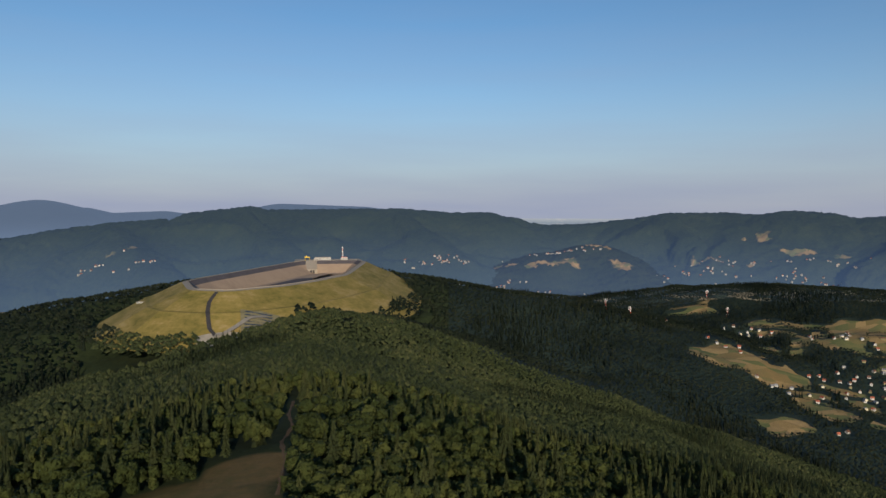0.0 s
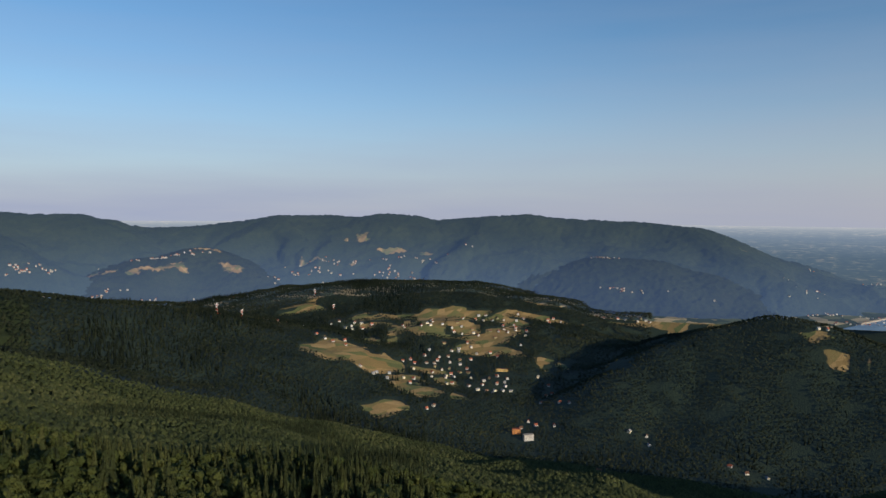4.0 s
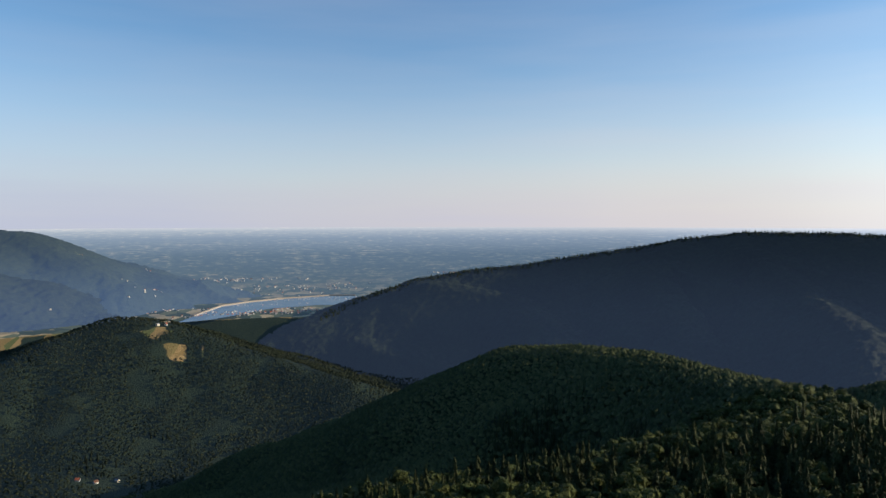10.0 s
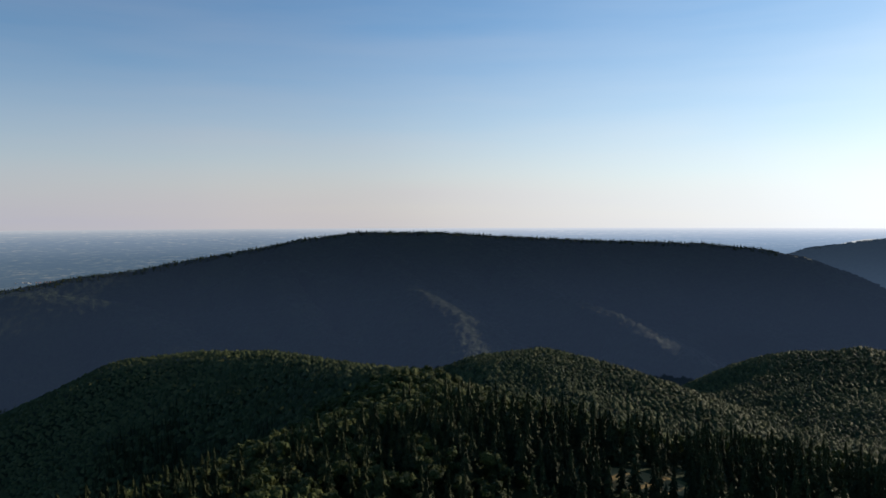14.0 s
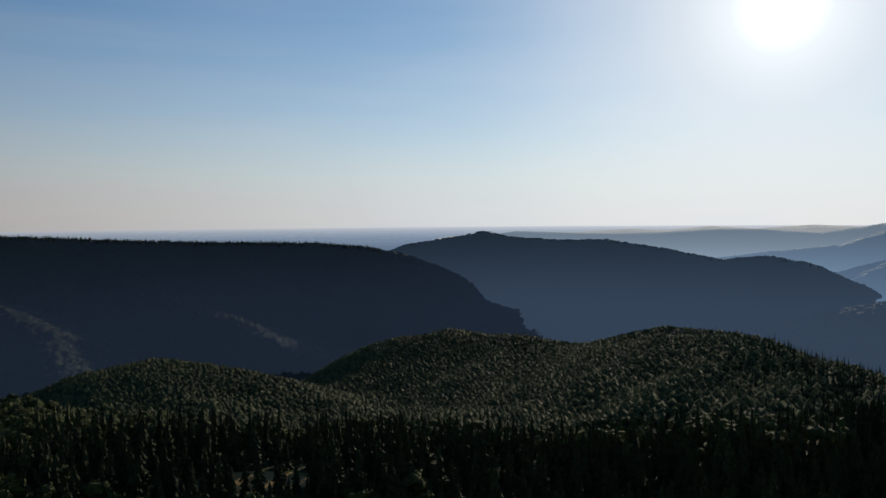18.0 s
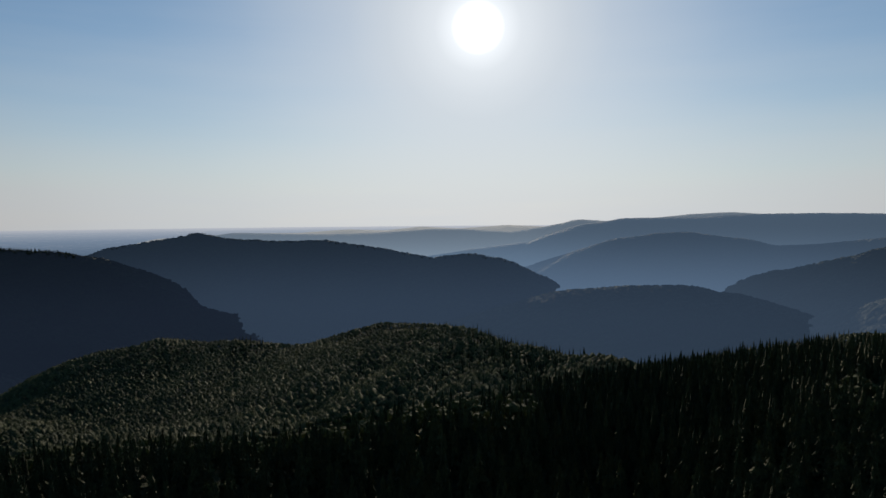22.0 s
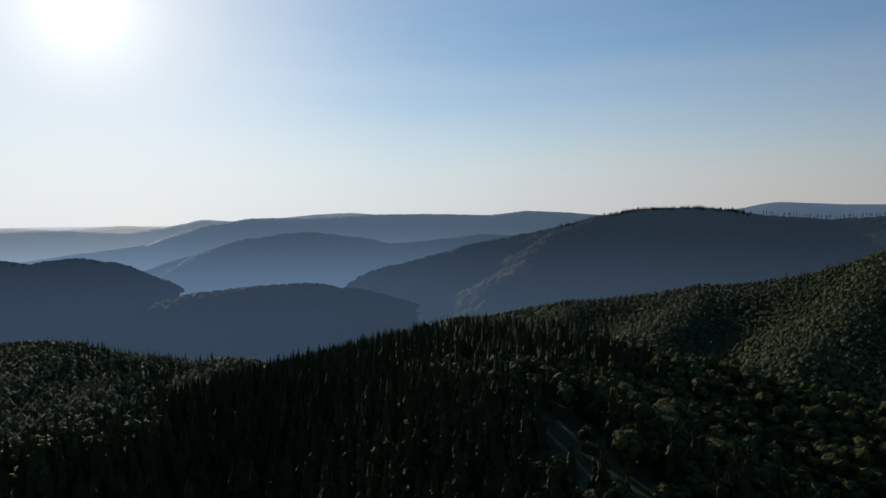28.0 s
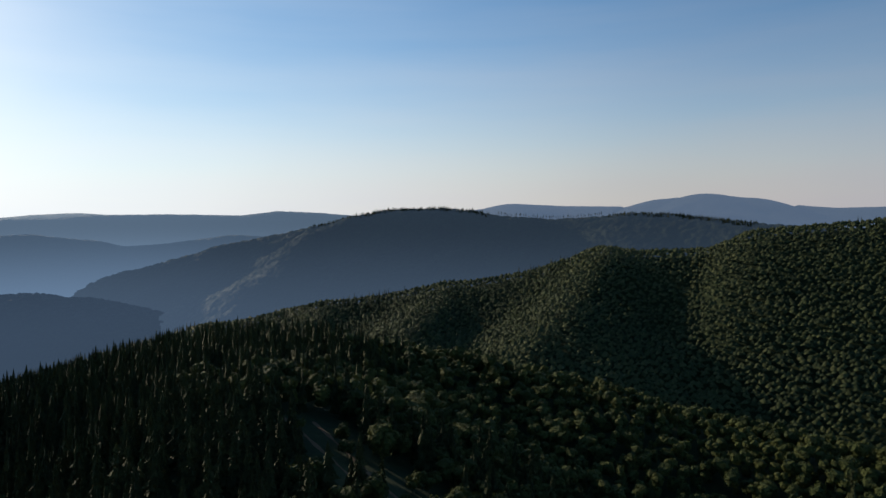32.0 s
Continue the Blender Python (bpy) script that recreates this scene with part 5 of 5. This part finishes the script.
def flat_block(word, label, az, r, w, d, h, turn, wall, roof_mat, z=None, windows=6, category="building"):
    """A flat-roofed building with a parapet roof and a row of windows on each storey."""
    x, y = polar(az, r)
    ground_z = z
    if z is None:
        x, y, ground_z = settle(x, y)
    root = empty(word, x, y, ground_z, turn)
    bm = bmesh.new()
    box(bm, 0, 0, -3 if z is None else 0, w, d, h + (3 if z is None else 0))
    part("wall", bm, wall, root)
    bm = bmesh.new()
    box(bm, 0, 0, h + 0.004, w + 0.8, d + 0.8, 0.5)
    part("roof", bm, roof_mat, root)
    storeys = max(1, int(h / 3.2))
    for s_ in range(storeys):
        for k in range(windows):
            bm = bmesh.new()
            box(bm, -w / 2 + (k + 0.5) * w / windows, -d / 2, 1.0 + s_ * 3.1, w / windows * 0.55, 0.3, 1.5)
            part("window", bm, dark_glass, root)
    return tagged(root, label, category)


flat_block("control_building", "long white control building on the rim", 9.75, 1868, 40, 12, 6.5, 9.7, white_wall, concrete, CREST - 0.4, 8)
flat_block("equipment_house", "small white equipment house on the rim", 10.25, 1862, 16, 9, 4.2, 9.7, white_wall, concrete, CREST - 0.4, 4)
flat_block("mast_house", "white house at the foot of the radio mast", 8.05, 1872, 17, 10, 6.5, 8, white_wall, red_paint, CREST - 0.4, 4)


def radio_mast(az, r, z, h):
    x, y = polar(az, r)
    root = empty("radio_mast", x, y, z, az)
    n = 7
    for k in range(n):
        bm = bmesh.new()
        z0, z1 = h * 0.84 * k / n, h * 0.84 * (k + 1) / n
        w0, w1 = 2.4 - 1.7 * k / n, 2.4 - 1.7 * (k + 1) / n
        for a in range(3):
            p0 = (w0 * math.cos(a * 2.094), w0 * math.sin(a * 2.094))
            p1 = (w1 * math.cos(a * 2.094), w1 * math.sin(a * 2.094))
            q1 = (w1 * math.cos((a + 1) * 2.094), w1 * math.sin((a + 1) * 2.094))
            rod(bm, (*p0, z0), (*p1, z1), 0.38, 0.38, 4)
            rod(bm, (*p0, z0), (*q1, z1), 0.22, 0.22, 3)
        part("mast_section", bm, red_paint if k % 2 else white_paint, root, "red lattice section" if k % 2 else "white lattice section")
    bm = bmesh.new()
    rod(bm, (0, 0, h * 0.84), (0, 0, h), 0.35, 0.2, 5)
    part("antenna", bm, white_paint, root)
    for k, zz in enumerate((0.42, 0.55, 0.68)):
        bm = bmesh.new()
        rod(bm, (0.9, -1.2, h * zz), (1.2, -2.0, h * zz), 1.0, 1.1, 8)
        part("dish", bm, white_paint, root)
    tagged(root, "red and white lattice radio mast", "mast")


radio_mast(8.2, 1868, CREST - 0.4, 40)


# ---- road, yard and solar rows at the bank's foot ----
def bank_level(x, y):
    """Height of the outer bank at a place, by its distance from the crest."""
    d = np.hypot(BASIN[:, 0] - x, BASIN[:, 1] - y)
    k = int(np.argmin(d))
    best = 1e9
    for a, b in ((BASIN[k - 1], BASIN[k]), (BASIN[k], BASIN[(k + 1) % len(BASIN)])):
        u = np.clip(((x - a[0]) * (b[0] - a[0]) + (y - a[1]) * (b[1] - a[1])) / ((b[0] - a[0]) ** 2 + (b[1] - a[1]) ** 2), 0, 1)
        best = min(best, math.hypot(x - a[0] - u * (b[0] - a[0]), y - a[1] - u * (b[1] - a[1])))
    z = float(np.interp(best, [0, 5.5, 62, 68, 150], [CREST, CREST - 0.6, CREST - 27, CREST - 27.5, CREST - 74]))
    return max(z, level(x, y))


def strip(name, pts, width, mat, label, category, lift=0.9):
    bm = bmesh.new()
    prev = None
    dense = []
    for a, b in zip(pts[:-1], pts[1:]):
        a, b = np.array(a), np.array(b)
        n = max(2, int(np.linalg.norm(b - a) / 7))
        dense += [a + (b - a) * k / n for k in range(n)]
    dense.append(np.array(pts[-1]))
    for k, q in enumerate(dense):
        d = dense[min(k + 1, len(dense) - 1)] - dense[max(k - 1, 0)]
        d = d / np.linalg.norm(d)
        zc = bank_level(*q) + lift
        row = [bm.verts.new((q[0] - d[1] * o * width / 2, q[1] + d[0] * o * width / 2, max(zc, bank_level(q[0] - d[1] * o * width / 2, q[1] + d[0] * o * width / 2) + 0.3))) for o in (1, -1)]
        if prev:
            bm.faces.new((prev[0], prev[1], row[1], row[0]))
        prev = row
    bm.normal_update()
    return tagged(part(name, bm, mat), label, category, kind="structure")


strip("road", [polar(a, r) for a, r in ((18.0, 1192), (18.35, 1178), (18.6, 1165), (18.72, 1140), (18.68, 1115), (18.6, 1095), (18.2, 1080))], 6.5, asphalt, "dark asphalt road up the grass bank", "road")
strip("road_lower", [polar(a, r) for a, r in ((18.4, 1078), (17.5, 1082), (16.6, 1096), (15.6, 1116), (14.2, 1128))], 9, gravel, "pale gravel lane at the foot of the bank", "road")


def drape(name, az0, az1, r0, r1, mat, label, category, lift=0.35):
    """A patch laid over bank and ground."""
    bm = bmesh.new()
    na, nr = 14, 14
    v = [[bm.verts.new((*polar(az0 + (az1 - az0) * i / na, r0 + (r1 - r0) * j / nr), 0)) for j in range(nr + 1)] for i in range(na + 1)]
    for row in v:
        for q in row:
            q.co.z = bank_level(q.co.x, q.co.y) + lift
    for i in range(na):
        for j in range(nr):
            bm.faces.new((v[i][j], v[i + 1][j], v[i + 1][j + 1], v[i][j + 1]))
    bm.normal_update()
    for f in bm.faces:
        if f.normal.z < 0:
            f.normal_flip()
    return tagged(part(name, bm, mat), label, category, kind="structure")


drape("gravel_yard", 19.6, 16.5, 1050, 1086, gravel, "pale gravel yard", "yard")
field_ground = plain_mat("stony_grass", (0.20, 0.175, 0.10), 0.95, 0.3, 0.2)
drape("solar_field_ground", 16.25, 13.2, 1052, 1140, field_ground, "stony grass of the solar field", "ground", 0.25)
panel_glass, _t, _b = material("solar_glass", 0.2)
_b.inputs["Base Color"].default_value = (0.035, 0.05, 0.075, 1)
_b.inputs["Specular IOR Level"].default_value = 0.5
for k in range(11):
    rr = 1058 + k * 7.2
    root = None
    a0, a1 = 16.1 - 0.02 * k, 13.5 + 0.03 * k
    x0, y0 = polar(a0, rr)
    x1, y1 = polar(a1, rr + 3)
    z0, z1 = bank_level(x0, y0), bank_level(x1, y1)
    root = empty("solar_row", x0, y0, z0)
    d = Vector((x1 - x0, y1 - y0, z1 - z0))
    n = 5
    for j in range(n):
        p = d * (j / n)
        q = d * ((j + 0.94) / n)
        bm = bmesh.new()
        v = [bm.verts.new(c) for c in ((p.x, p.y, p.z + 0.9), (q.x, q.y, q.z + 0.9), (q.x, q.y + 2.0, q.z + 2.3), (p.x, p.y + 2.0, p.z + 2.3))]
        w = [bm.verts.new(c.co + Vector((0, 0.05, -0.1))) for c in v]
        bm.faces.new(v)
        bm.faces.new(w[::-1])
        for i in range(4):
            bm.faces.new((v[i], w[i], w[(i + 1) % 4], v[(i + 1) % 4]))
        part("panel", bm, panel_glass, root)
        for c in (p, q):
            bm = bmesh.new()
            rod(bm, (c.x, c.y + 1.6, c.z - 1.2), (c.x, c.y + 1.6, c.z + 1.9), 0.1, 0.1, 4)
            part("post", bm, steel, root)
    tagged(root, "row of tilted dark solar panels", "solar panels", "rows of the solar field")
flat_block("hut", "small white hut beside the yard", 17.0, 1062, 7, 5, 4.5, 17, white_wall, concrete, bank_level(*polar(17.0, 1062)), 2, "hut")
flat_block("shelter", "low white shelter on the grass bank", 23.5, 1330, 14, 4, 2.6, 23, white_wall, concrete, float(bank_level(*polar(23.5, 1330))), 3, "shelter")


# ---- pylons ----
def pylon(az, r, h):
    x, y = polar(az, r)
    root = empty("pylon", *settle(x, y), az)
    n = 6
    for k in range(n):
        bm = bmesh.new()
        z0, z1 = h * k / n, h * (k + 1) / n
        w0, w1 = 3.0 * (1 - k / n) + 0.5, 3.0 * (1 - (k + 1) / n) + 0.5
        for sx, sy in ((1, 1), (-1, 1), (-1, -1), (1, -1)):
            rod(bm, (sx * w0, sy * w0, z0), (sx * w1, sy * w1, z1), 0.42, 0.42, 4)
            rod(bm, (sx * w0, sy * w0, z0), (-sy * w1, sx * w1, z1), 0.26, 0.26, 3)
            rod(bm, (sx * w1, sy * w1, z1), (-sy * w1, sx * w1, z1), 0.26, 0.26, 3)
        part("tower_section", bm, red_paint if k % 2 == 0 else white_paint, root, "red lattice section" if k % 2 == 0 else "white lattice section")
    for zz, w in ((0.72, 5.5), (0.84, 7.0), (0.95, 5.0)):
        bm = bmesh.new()
        rod(bm, (-w, 0, h * zz), (w, 0, h * zz), 0.45, 0.45, 4)
        rod(bm, (-w, 0, h * zz), (0, 0, h * zz + 2), 0.25, 0.25, 3)
        rod(bm, (w, 0, h * zz), (0, 0, h * zz + 2), 0.25, 0.25, 3)
        part("crossarm", bm, white_paint, root)
    tagged(root, "red and white lattice power pylon above the wood", "pylon", "pylons of the power line")


for az, r, h in ((-13.2, 1740, 40), (-15.1, 1800, 36), (-20.8, 2350, 34), (-22.3, 2180, 36)):
    pylon(az, r, h)


# ---- houses ----
roof_red = plain_mat("red_tiles", (0.30, 0.095, 0.055), 0.85, 0.3, 0.5)
roof_brown = plain_mat("brown_tiles", (0.14, 0.075, 0.05), 0.85, 0.3, 0.5)
roof_grey = plain_mat("grey_sheet_roof", (0.24, 0.24, 0.25), 0.6, 0.2, 0.5)
wall_cream = plain_mat("cream_render", (0.66, 0.58, 0.42), 0.85, 0.12, 0.6)
wall_orange = plain_mat("orange_render", (0.58, 0.25, 0.08), 0.85, 0.12, 0.6)
wall_wood = plain_mat("weathered_boards", (0.22, 0.2, 0.11), 0.9, 0.3, 1.0)
wall_yellow = plain_mat("yellow_render", (0.72, 0.52, 0.20), 0.85, 0.12, 0.6)


def house(word, label, w, d, h, rise, wall, roof_mat, category="house"):
    """A gabled house: walls, two roof slopes, chimney, door and windows."""
    root = empty(word, 0, 0, -600)
    bm = bmesh.new()
    lo = -2.5
    v = [bm.verts.new(c) for c in ((-w / 2, -d / 2, lo), (w / 2, -d / 2, lo), (w / 2, d / 2, lo), (-w / 2, d / 2, lo), (-w / 2, -d / 2, h), (w / 2, -d / 2, h), (w / 2, d / 2, h), (-w / 2, d / 2, h), (-w / 2, 0, h + rise), (w / 2, 0, h + rise))]
    for q in ((3, 2, 1, 0), (0, 1, 5, 4), (2, 3, 7, 6), (1, 2, 6, 9, 5), (3, 0, 4, 8, 7)):
        bm.faces.new([v[i] for i in q])
    part("wall", bm, wall, root)
    for s_ in (-1, 1):
        bm = bmesh.new()
        e = 0.7
        top, low = h + rise + 0.12, h - rise * e / (d / 2)
        pts = [(-w / 2 - e, 0, top), (w / 2 + e, 0, top), (w / 2 + e, s_ * (d / 2 + e), low), (-w / 2 - e, s_ * (d / 2 + e), low)]
        a = [bm.verts.new(c) for c in pts]
        b = [bm.verts.new((c[0], c[1], c[2] + 0.28)) for c in pts]
        bm.faces.new(a)
        bm.faces.new(b)
        for i in range(4):
            bm.faces.new((a[i], a[(i + 1) % 4], b[(i + 1) % 4], b[i]))
        bmesh.ops.recalc_face_normals(bm, faces=bm.faces[:])
        part("roof_slope", bm, roof_mat, root)
    bm = bmesh.new()
    box(bm, w * 0.22, d * 0.12, h + rise * 0.5, 0.8, 0.8, rise * 0.5 + 1.2)
    part("chimney", bm, roof_brown, root)
    for cx, cy, sx, sy, z in ((-w * 0.25, -d / 2, 1.6, 0.2, 1.0), (w * 0.25, -d / 2, 1.6, 0.2, 1.0), (w / 2, 0, 0.2, 1.5, h * 0.75), (-w / 2, 0, 0.2, 1.5, h * 0.75), (w * 0.2, d / 2, 1.6, 0.2, 1.0)):
        bm = bmesh.new()
        box(bm, cx, cy, z, sx, sy, 1.5)
        part("window", bm, dark_glass, root)
    bm = bmesh.new()
    box(bm, 0, -d / 2, 0, 1.1, 0.22, 2.1)
    part("door", bm, wall_wood, root)
    return tagged(root, label, category, "village houses")


def stand(ob, x, y, turn, first):
    m = pose(*settle(x, y), 0, 0, turn)
    if first:
        ob.matrix_basis = m
    else:
        copy_thing(ob, m)


MODELS = [
    house("house", "white house with a red tiled gable roof", 10, 8, 4.4, 3.8, white_wall, roof_red),
    house("house", "white house with a brown tiled gable roof", 10, 8, 4.0, 3.9, white_wall, roof_brown),
    house("house", "cream house with a grey sheet roof", 11, 8, 4.2, 3.0, wall_cream, roof_grey),
    house("house", "small white house with a steep red roof", 8.5, 7.5, 3.6, 4.2, white_wall, roof_red),
    house("barn", "weathered wooden barn with a brown roof", 12, 8, 3.8, 3.2, wall_wood, roof_brown, "barn"),
    house("house", "white house with a pale grey roof", 10, 8, 4.2, 3.0, white_wall, roof_grey),
]
count = [0] * len(MODELS)
for x, y, turn in PLACES[:-len(SPECIAL)]:
    k = int(place_rng.choice(len(MODELS), p=[0.24, 0.2, 0.16, 0.16, 0.1, 0.14]))
    stand(MODELS[k], x, y, turn, count[k] == 0)
    count[k] += 1
villa = house("villa", "tall white villa with a steep dark gable roof", 13, 10, 8.0, 6.5, white_wall, roof_brown)
stand(villa, *SPECIAL["villa"], 128, True)
cottage = house("cottage", "white cottage with a red-brown roof", 12, 9, 4.5, 5.0, white_wall, roof_red)
stand(cottage, *SPECIAL["cottage"], 128, True)
flat_block("hotel", "white terraced hotel block in the valley", -38.4, 1310, 30, 14, 16, -20, white_wall, concrete, None, 7, "hotel")
flat_block("hotel_wing", "orange hotel wing with a red roof", -37.4, 1338, 24, 14, 14, -30, wall_orange, roof_red, None, 6, "hotel")
flat_block("school", "long yellow school building in the village", -36.2, 1666, 46, 12, 8, -40, wall_yellow, roof_brown, None, 10, "school")


# ---- far villages: specks of walls and roofs ----
far_wall = plain_mat("far_white_walls", (0.38, 0.36, 0.335), 0.85, 0.3, 0.02)


def far_village(name, label, table, size=1.0, wall=None):
    vs, fs, mi, n = [], [], [], 0
    for az, r, cnt, across, along in table:
        for _ in range(cnt):
            x, y = polar(az + math.degrees(place_rng.normal() * across * 0.6 / r), r + place_rng.normal() * along * 0.6)
            x, y, z = settle(x, y, float(surface(np.array([x]), np.array([y]))[0]) + 0.6)
            if z < -338 or (wall and place_rng.random() < 0.35):
                continue
            w, d, h = place_rng.uniform(7, 13) * size, place_rng.uniform(6, 9) * size, place_rng.uniform(2.5, 4.5) * size
            t = place_rng.uniform(0, 3.1)
            c, s_ = math.cos(t), math.sin(t)
            for px, py, pz in ((-1, -1, -3), (1, -1, -3), (1, 1, -3), (-1, 1, -3), (-1, -1, h), (1, -1, h), (1, 1, h), (-1, 1, h), (-1, 0, h + 3.5 * size), (1, 0, h + 3.5 * size)):
                vs.append((x + c * px * w / 2 - s_ * py * d / 2, y + s_ * px * w / 2 + c * py * d / 2, z + pz))
            for q, m in (((0, 1, 5, 4), 0), ((2, 3, 7, 6), 0), ((1, 2, 6, 5), 0), ((3, 0, 4, 7), 0), ((5, 6, 9, 9), 0), ((7, 4, 8, 8), 0), ((4, 5, 9, 8), 1), ((6, 7, 8, 9), 1)):
                fs.append([n + i for i in (q if q[2] != q[3] else q[:3])])
                mi.append(m + (2 if m == 1 and place_rng.random() < 0.4 else 0))
            n += 10
    me = bpy.data.meshes.new(name)
    me.from_pydata(vs, [], fs)
    for m in (wall or far_wall, roof_red, far_wall, wall or roof_grey):
        me.materials.append(m)
    me.polygons.foreach_set("material_index", mi)
    me.update()
    tagged(new(name, me), label, "village", kind="stuff")


far_village("hillside_hamlet", "white and red roofed houses on the far slopes", [
    (-9.8, 3120, 26, 150, 15), (-8.3, 2690, 40, 250, 40), (-13.1, 2610, 50, 250, 40), (-19.7, 2890, 22, 120, 60), (-28, 2930, 36, 130, 40), (-29.8, 3070, 20, 150, 20), (-22.7, 3060, 18, 120, 30),
    (-44.1, 2930, 8, 60, 15), (27, 3094, 9, 90, 20), (23.4, 3000, 8, 90, 15), (0.2, 2974, 34, 120, 40), (-4.5, 2822, 20, 120, 30), (-31, 2720, 20, 160, 20), (-46, 2620, 14, 160, 20), (-64, 2390, 34, 110, 25), (-67.6, 2410, 40, 130, 25), (-70.5, 2440, 20, 90, 20), (-50.5, 2310, 14, 120, 12)], 0.78)
far_village("plain_town", "pale specks of towns on the far plain", [
    (-66, 2500, 30, 130, 25), (-70, 2560, 34, 160, 40), (-61, 2750, 24, 90, 50), (-59, 2900, 20, 90, 60), (-63, 3880, 50, 260, 30), (-67, 3860, 50, 260, 30), (-70, 3720, 60, 420, 50), (-73, 3740, 40, 300, 40),
    (-83, 3940, 50, 120, 12), (-60, 3650, 30, 300, 40), (-66, 3640, 40, 300, 40)], 0.62, white_wall)


# ---- trees along the far crests ----
def crest_wood(name, label, hill, t0, t1, count_, kinds, tall, spread):
    slope, crest, line, gully = hill[3], hill[4], hill[5], hill[13]
    pts = np.array(line)
    azs = np.degrees(np.arctan2(-pts[:, 0], pts[:, 1]))
    azs = np.where(azs > 60, azs - 360, azs)
    a = tree_rng.uniform(t1, t0, count_)
    rr = np.interp(-a, -azs, np.hypot(pts[:, 0], pts[:, 1])) + tree_rng.uniform(-spread, 10, count_)
    X, Y = polar(a, rr)
    Z = hill_height(X, Y, (slope, crest, line, gully)) - 1.0
    X, Y, Z = unfold(X, Y, Z)
    rows = np.stack([X, Y, Z, tree_rng.uniform(0.55, 1.1, count_) * tall, tree_rng.uniform(0.7, 1.2, count_), tree_rng.uniform(0, 6, count_), tree_rng.uniform(0.2, 0.8, count_)], 1)
    forest(name, rows, kinds, 3, label, needle_green if kinds == "spruce" else leaf_green)


crest_wood("crest_spruces", "spruces along the crest of the broad hill", HILL["backdrop_hill_3"], -72, -138, 1500, "spruce", 16, 60)
crest_wood("crest_trees", "small trees along the crest of the broad hill", HILL["backdrop_hill_3"], -72, -138, 1200, "leafy", 13, 60)
crest_wood("crest_spruces", "spruces along the mountain crest", HILL["backdrop_hill_7"], -205, -219.5, 420, "spruce", 16, 50)
crest_wood("crest_spruces", "spruces along the mountain crest", HILL["backdrop_hill_7"], -229, -240, 420, "spruce", 16, 50)
crest_wood("crest_spruces", "spruces beside the rounded peak", HILL["backdrop_hill_4"], -139, -172, 500, "spruce", 9, 40)


def lone_pine(r):
    root = empty("pine_tree", 0, 0, -700)
    bm = bmesh.new()
    rod(bm, (0, 0, -1), (0, 0, 15), 0.7, 0.4, 5)
    part("trunk", bm, bark, root)
    v, f = spruce_shape(r, 4, 7, 0.3)
    v = v * np.array([9, 9, 11]) + np.array([r.uniform(-0.8, 0.8), r.uniform(-0.8, 0.8), 9])
    me = raw_mesh("crown", v, f, [needle_green])
    new("crown", me).parent = root
    return tagged(root, "thin lone pine on the cleared mountain crest", "tree", "pines of the cleared crest")


pines, pine_spots = [lone_pine(tree_rng) for _ in range(4)], []
hill = HILL["backdrop_hill_7"]
for k in range(46):
    az = -220.3 - 8.4 * (k + tree_rng.uniform(-0.4, 0.4)) / 46
    pts = np.array(hill[5])
    azs = np.degrees(np.arctan2(-pts[:, 0], pts[:, 1]))
    azs = np.where(azs > 60, azs - 360, azs)
    r = float(np.interp(-az, -azs, np.hypot(pts[:, 0], pts[:, 1]))) - 5
    x, y = polar(az, r)
    z = float(hill_height(np.array([x]), np.array([y]), (hill[3], hill[4], hill[5], hill[13]))[0])
    sc = tree_rng.uniform(0.75, 1.3)
    m = Matrix.LocRotScale(settle(x, y, z), Euler((0, 0, tree_rng.uniform(0, 6))), (sc, sc, sc))
    if k > 3:
        copy_thing(pines[k % 4], m)
    else:
        pine_spots.append(m)
for model, m in zip(pines, pine_spots):
    model.matrix_basis = m
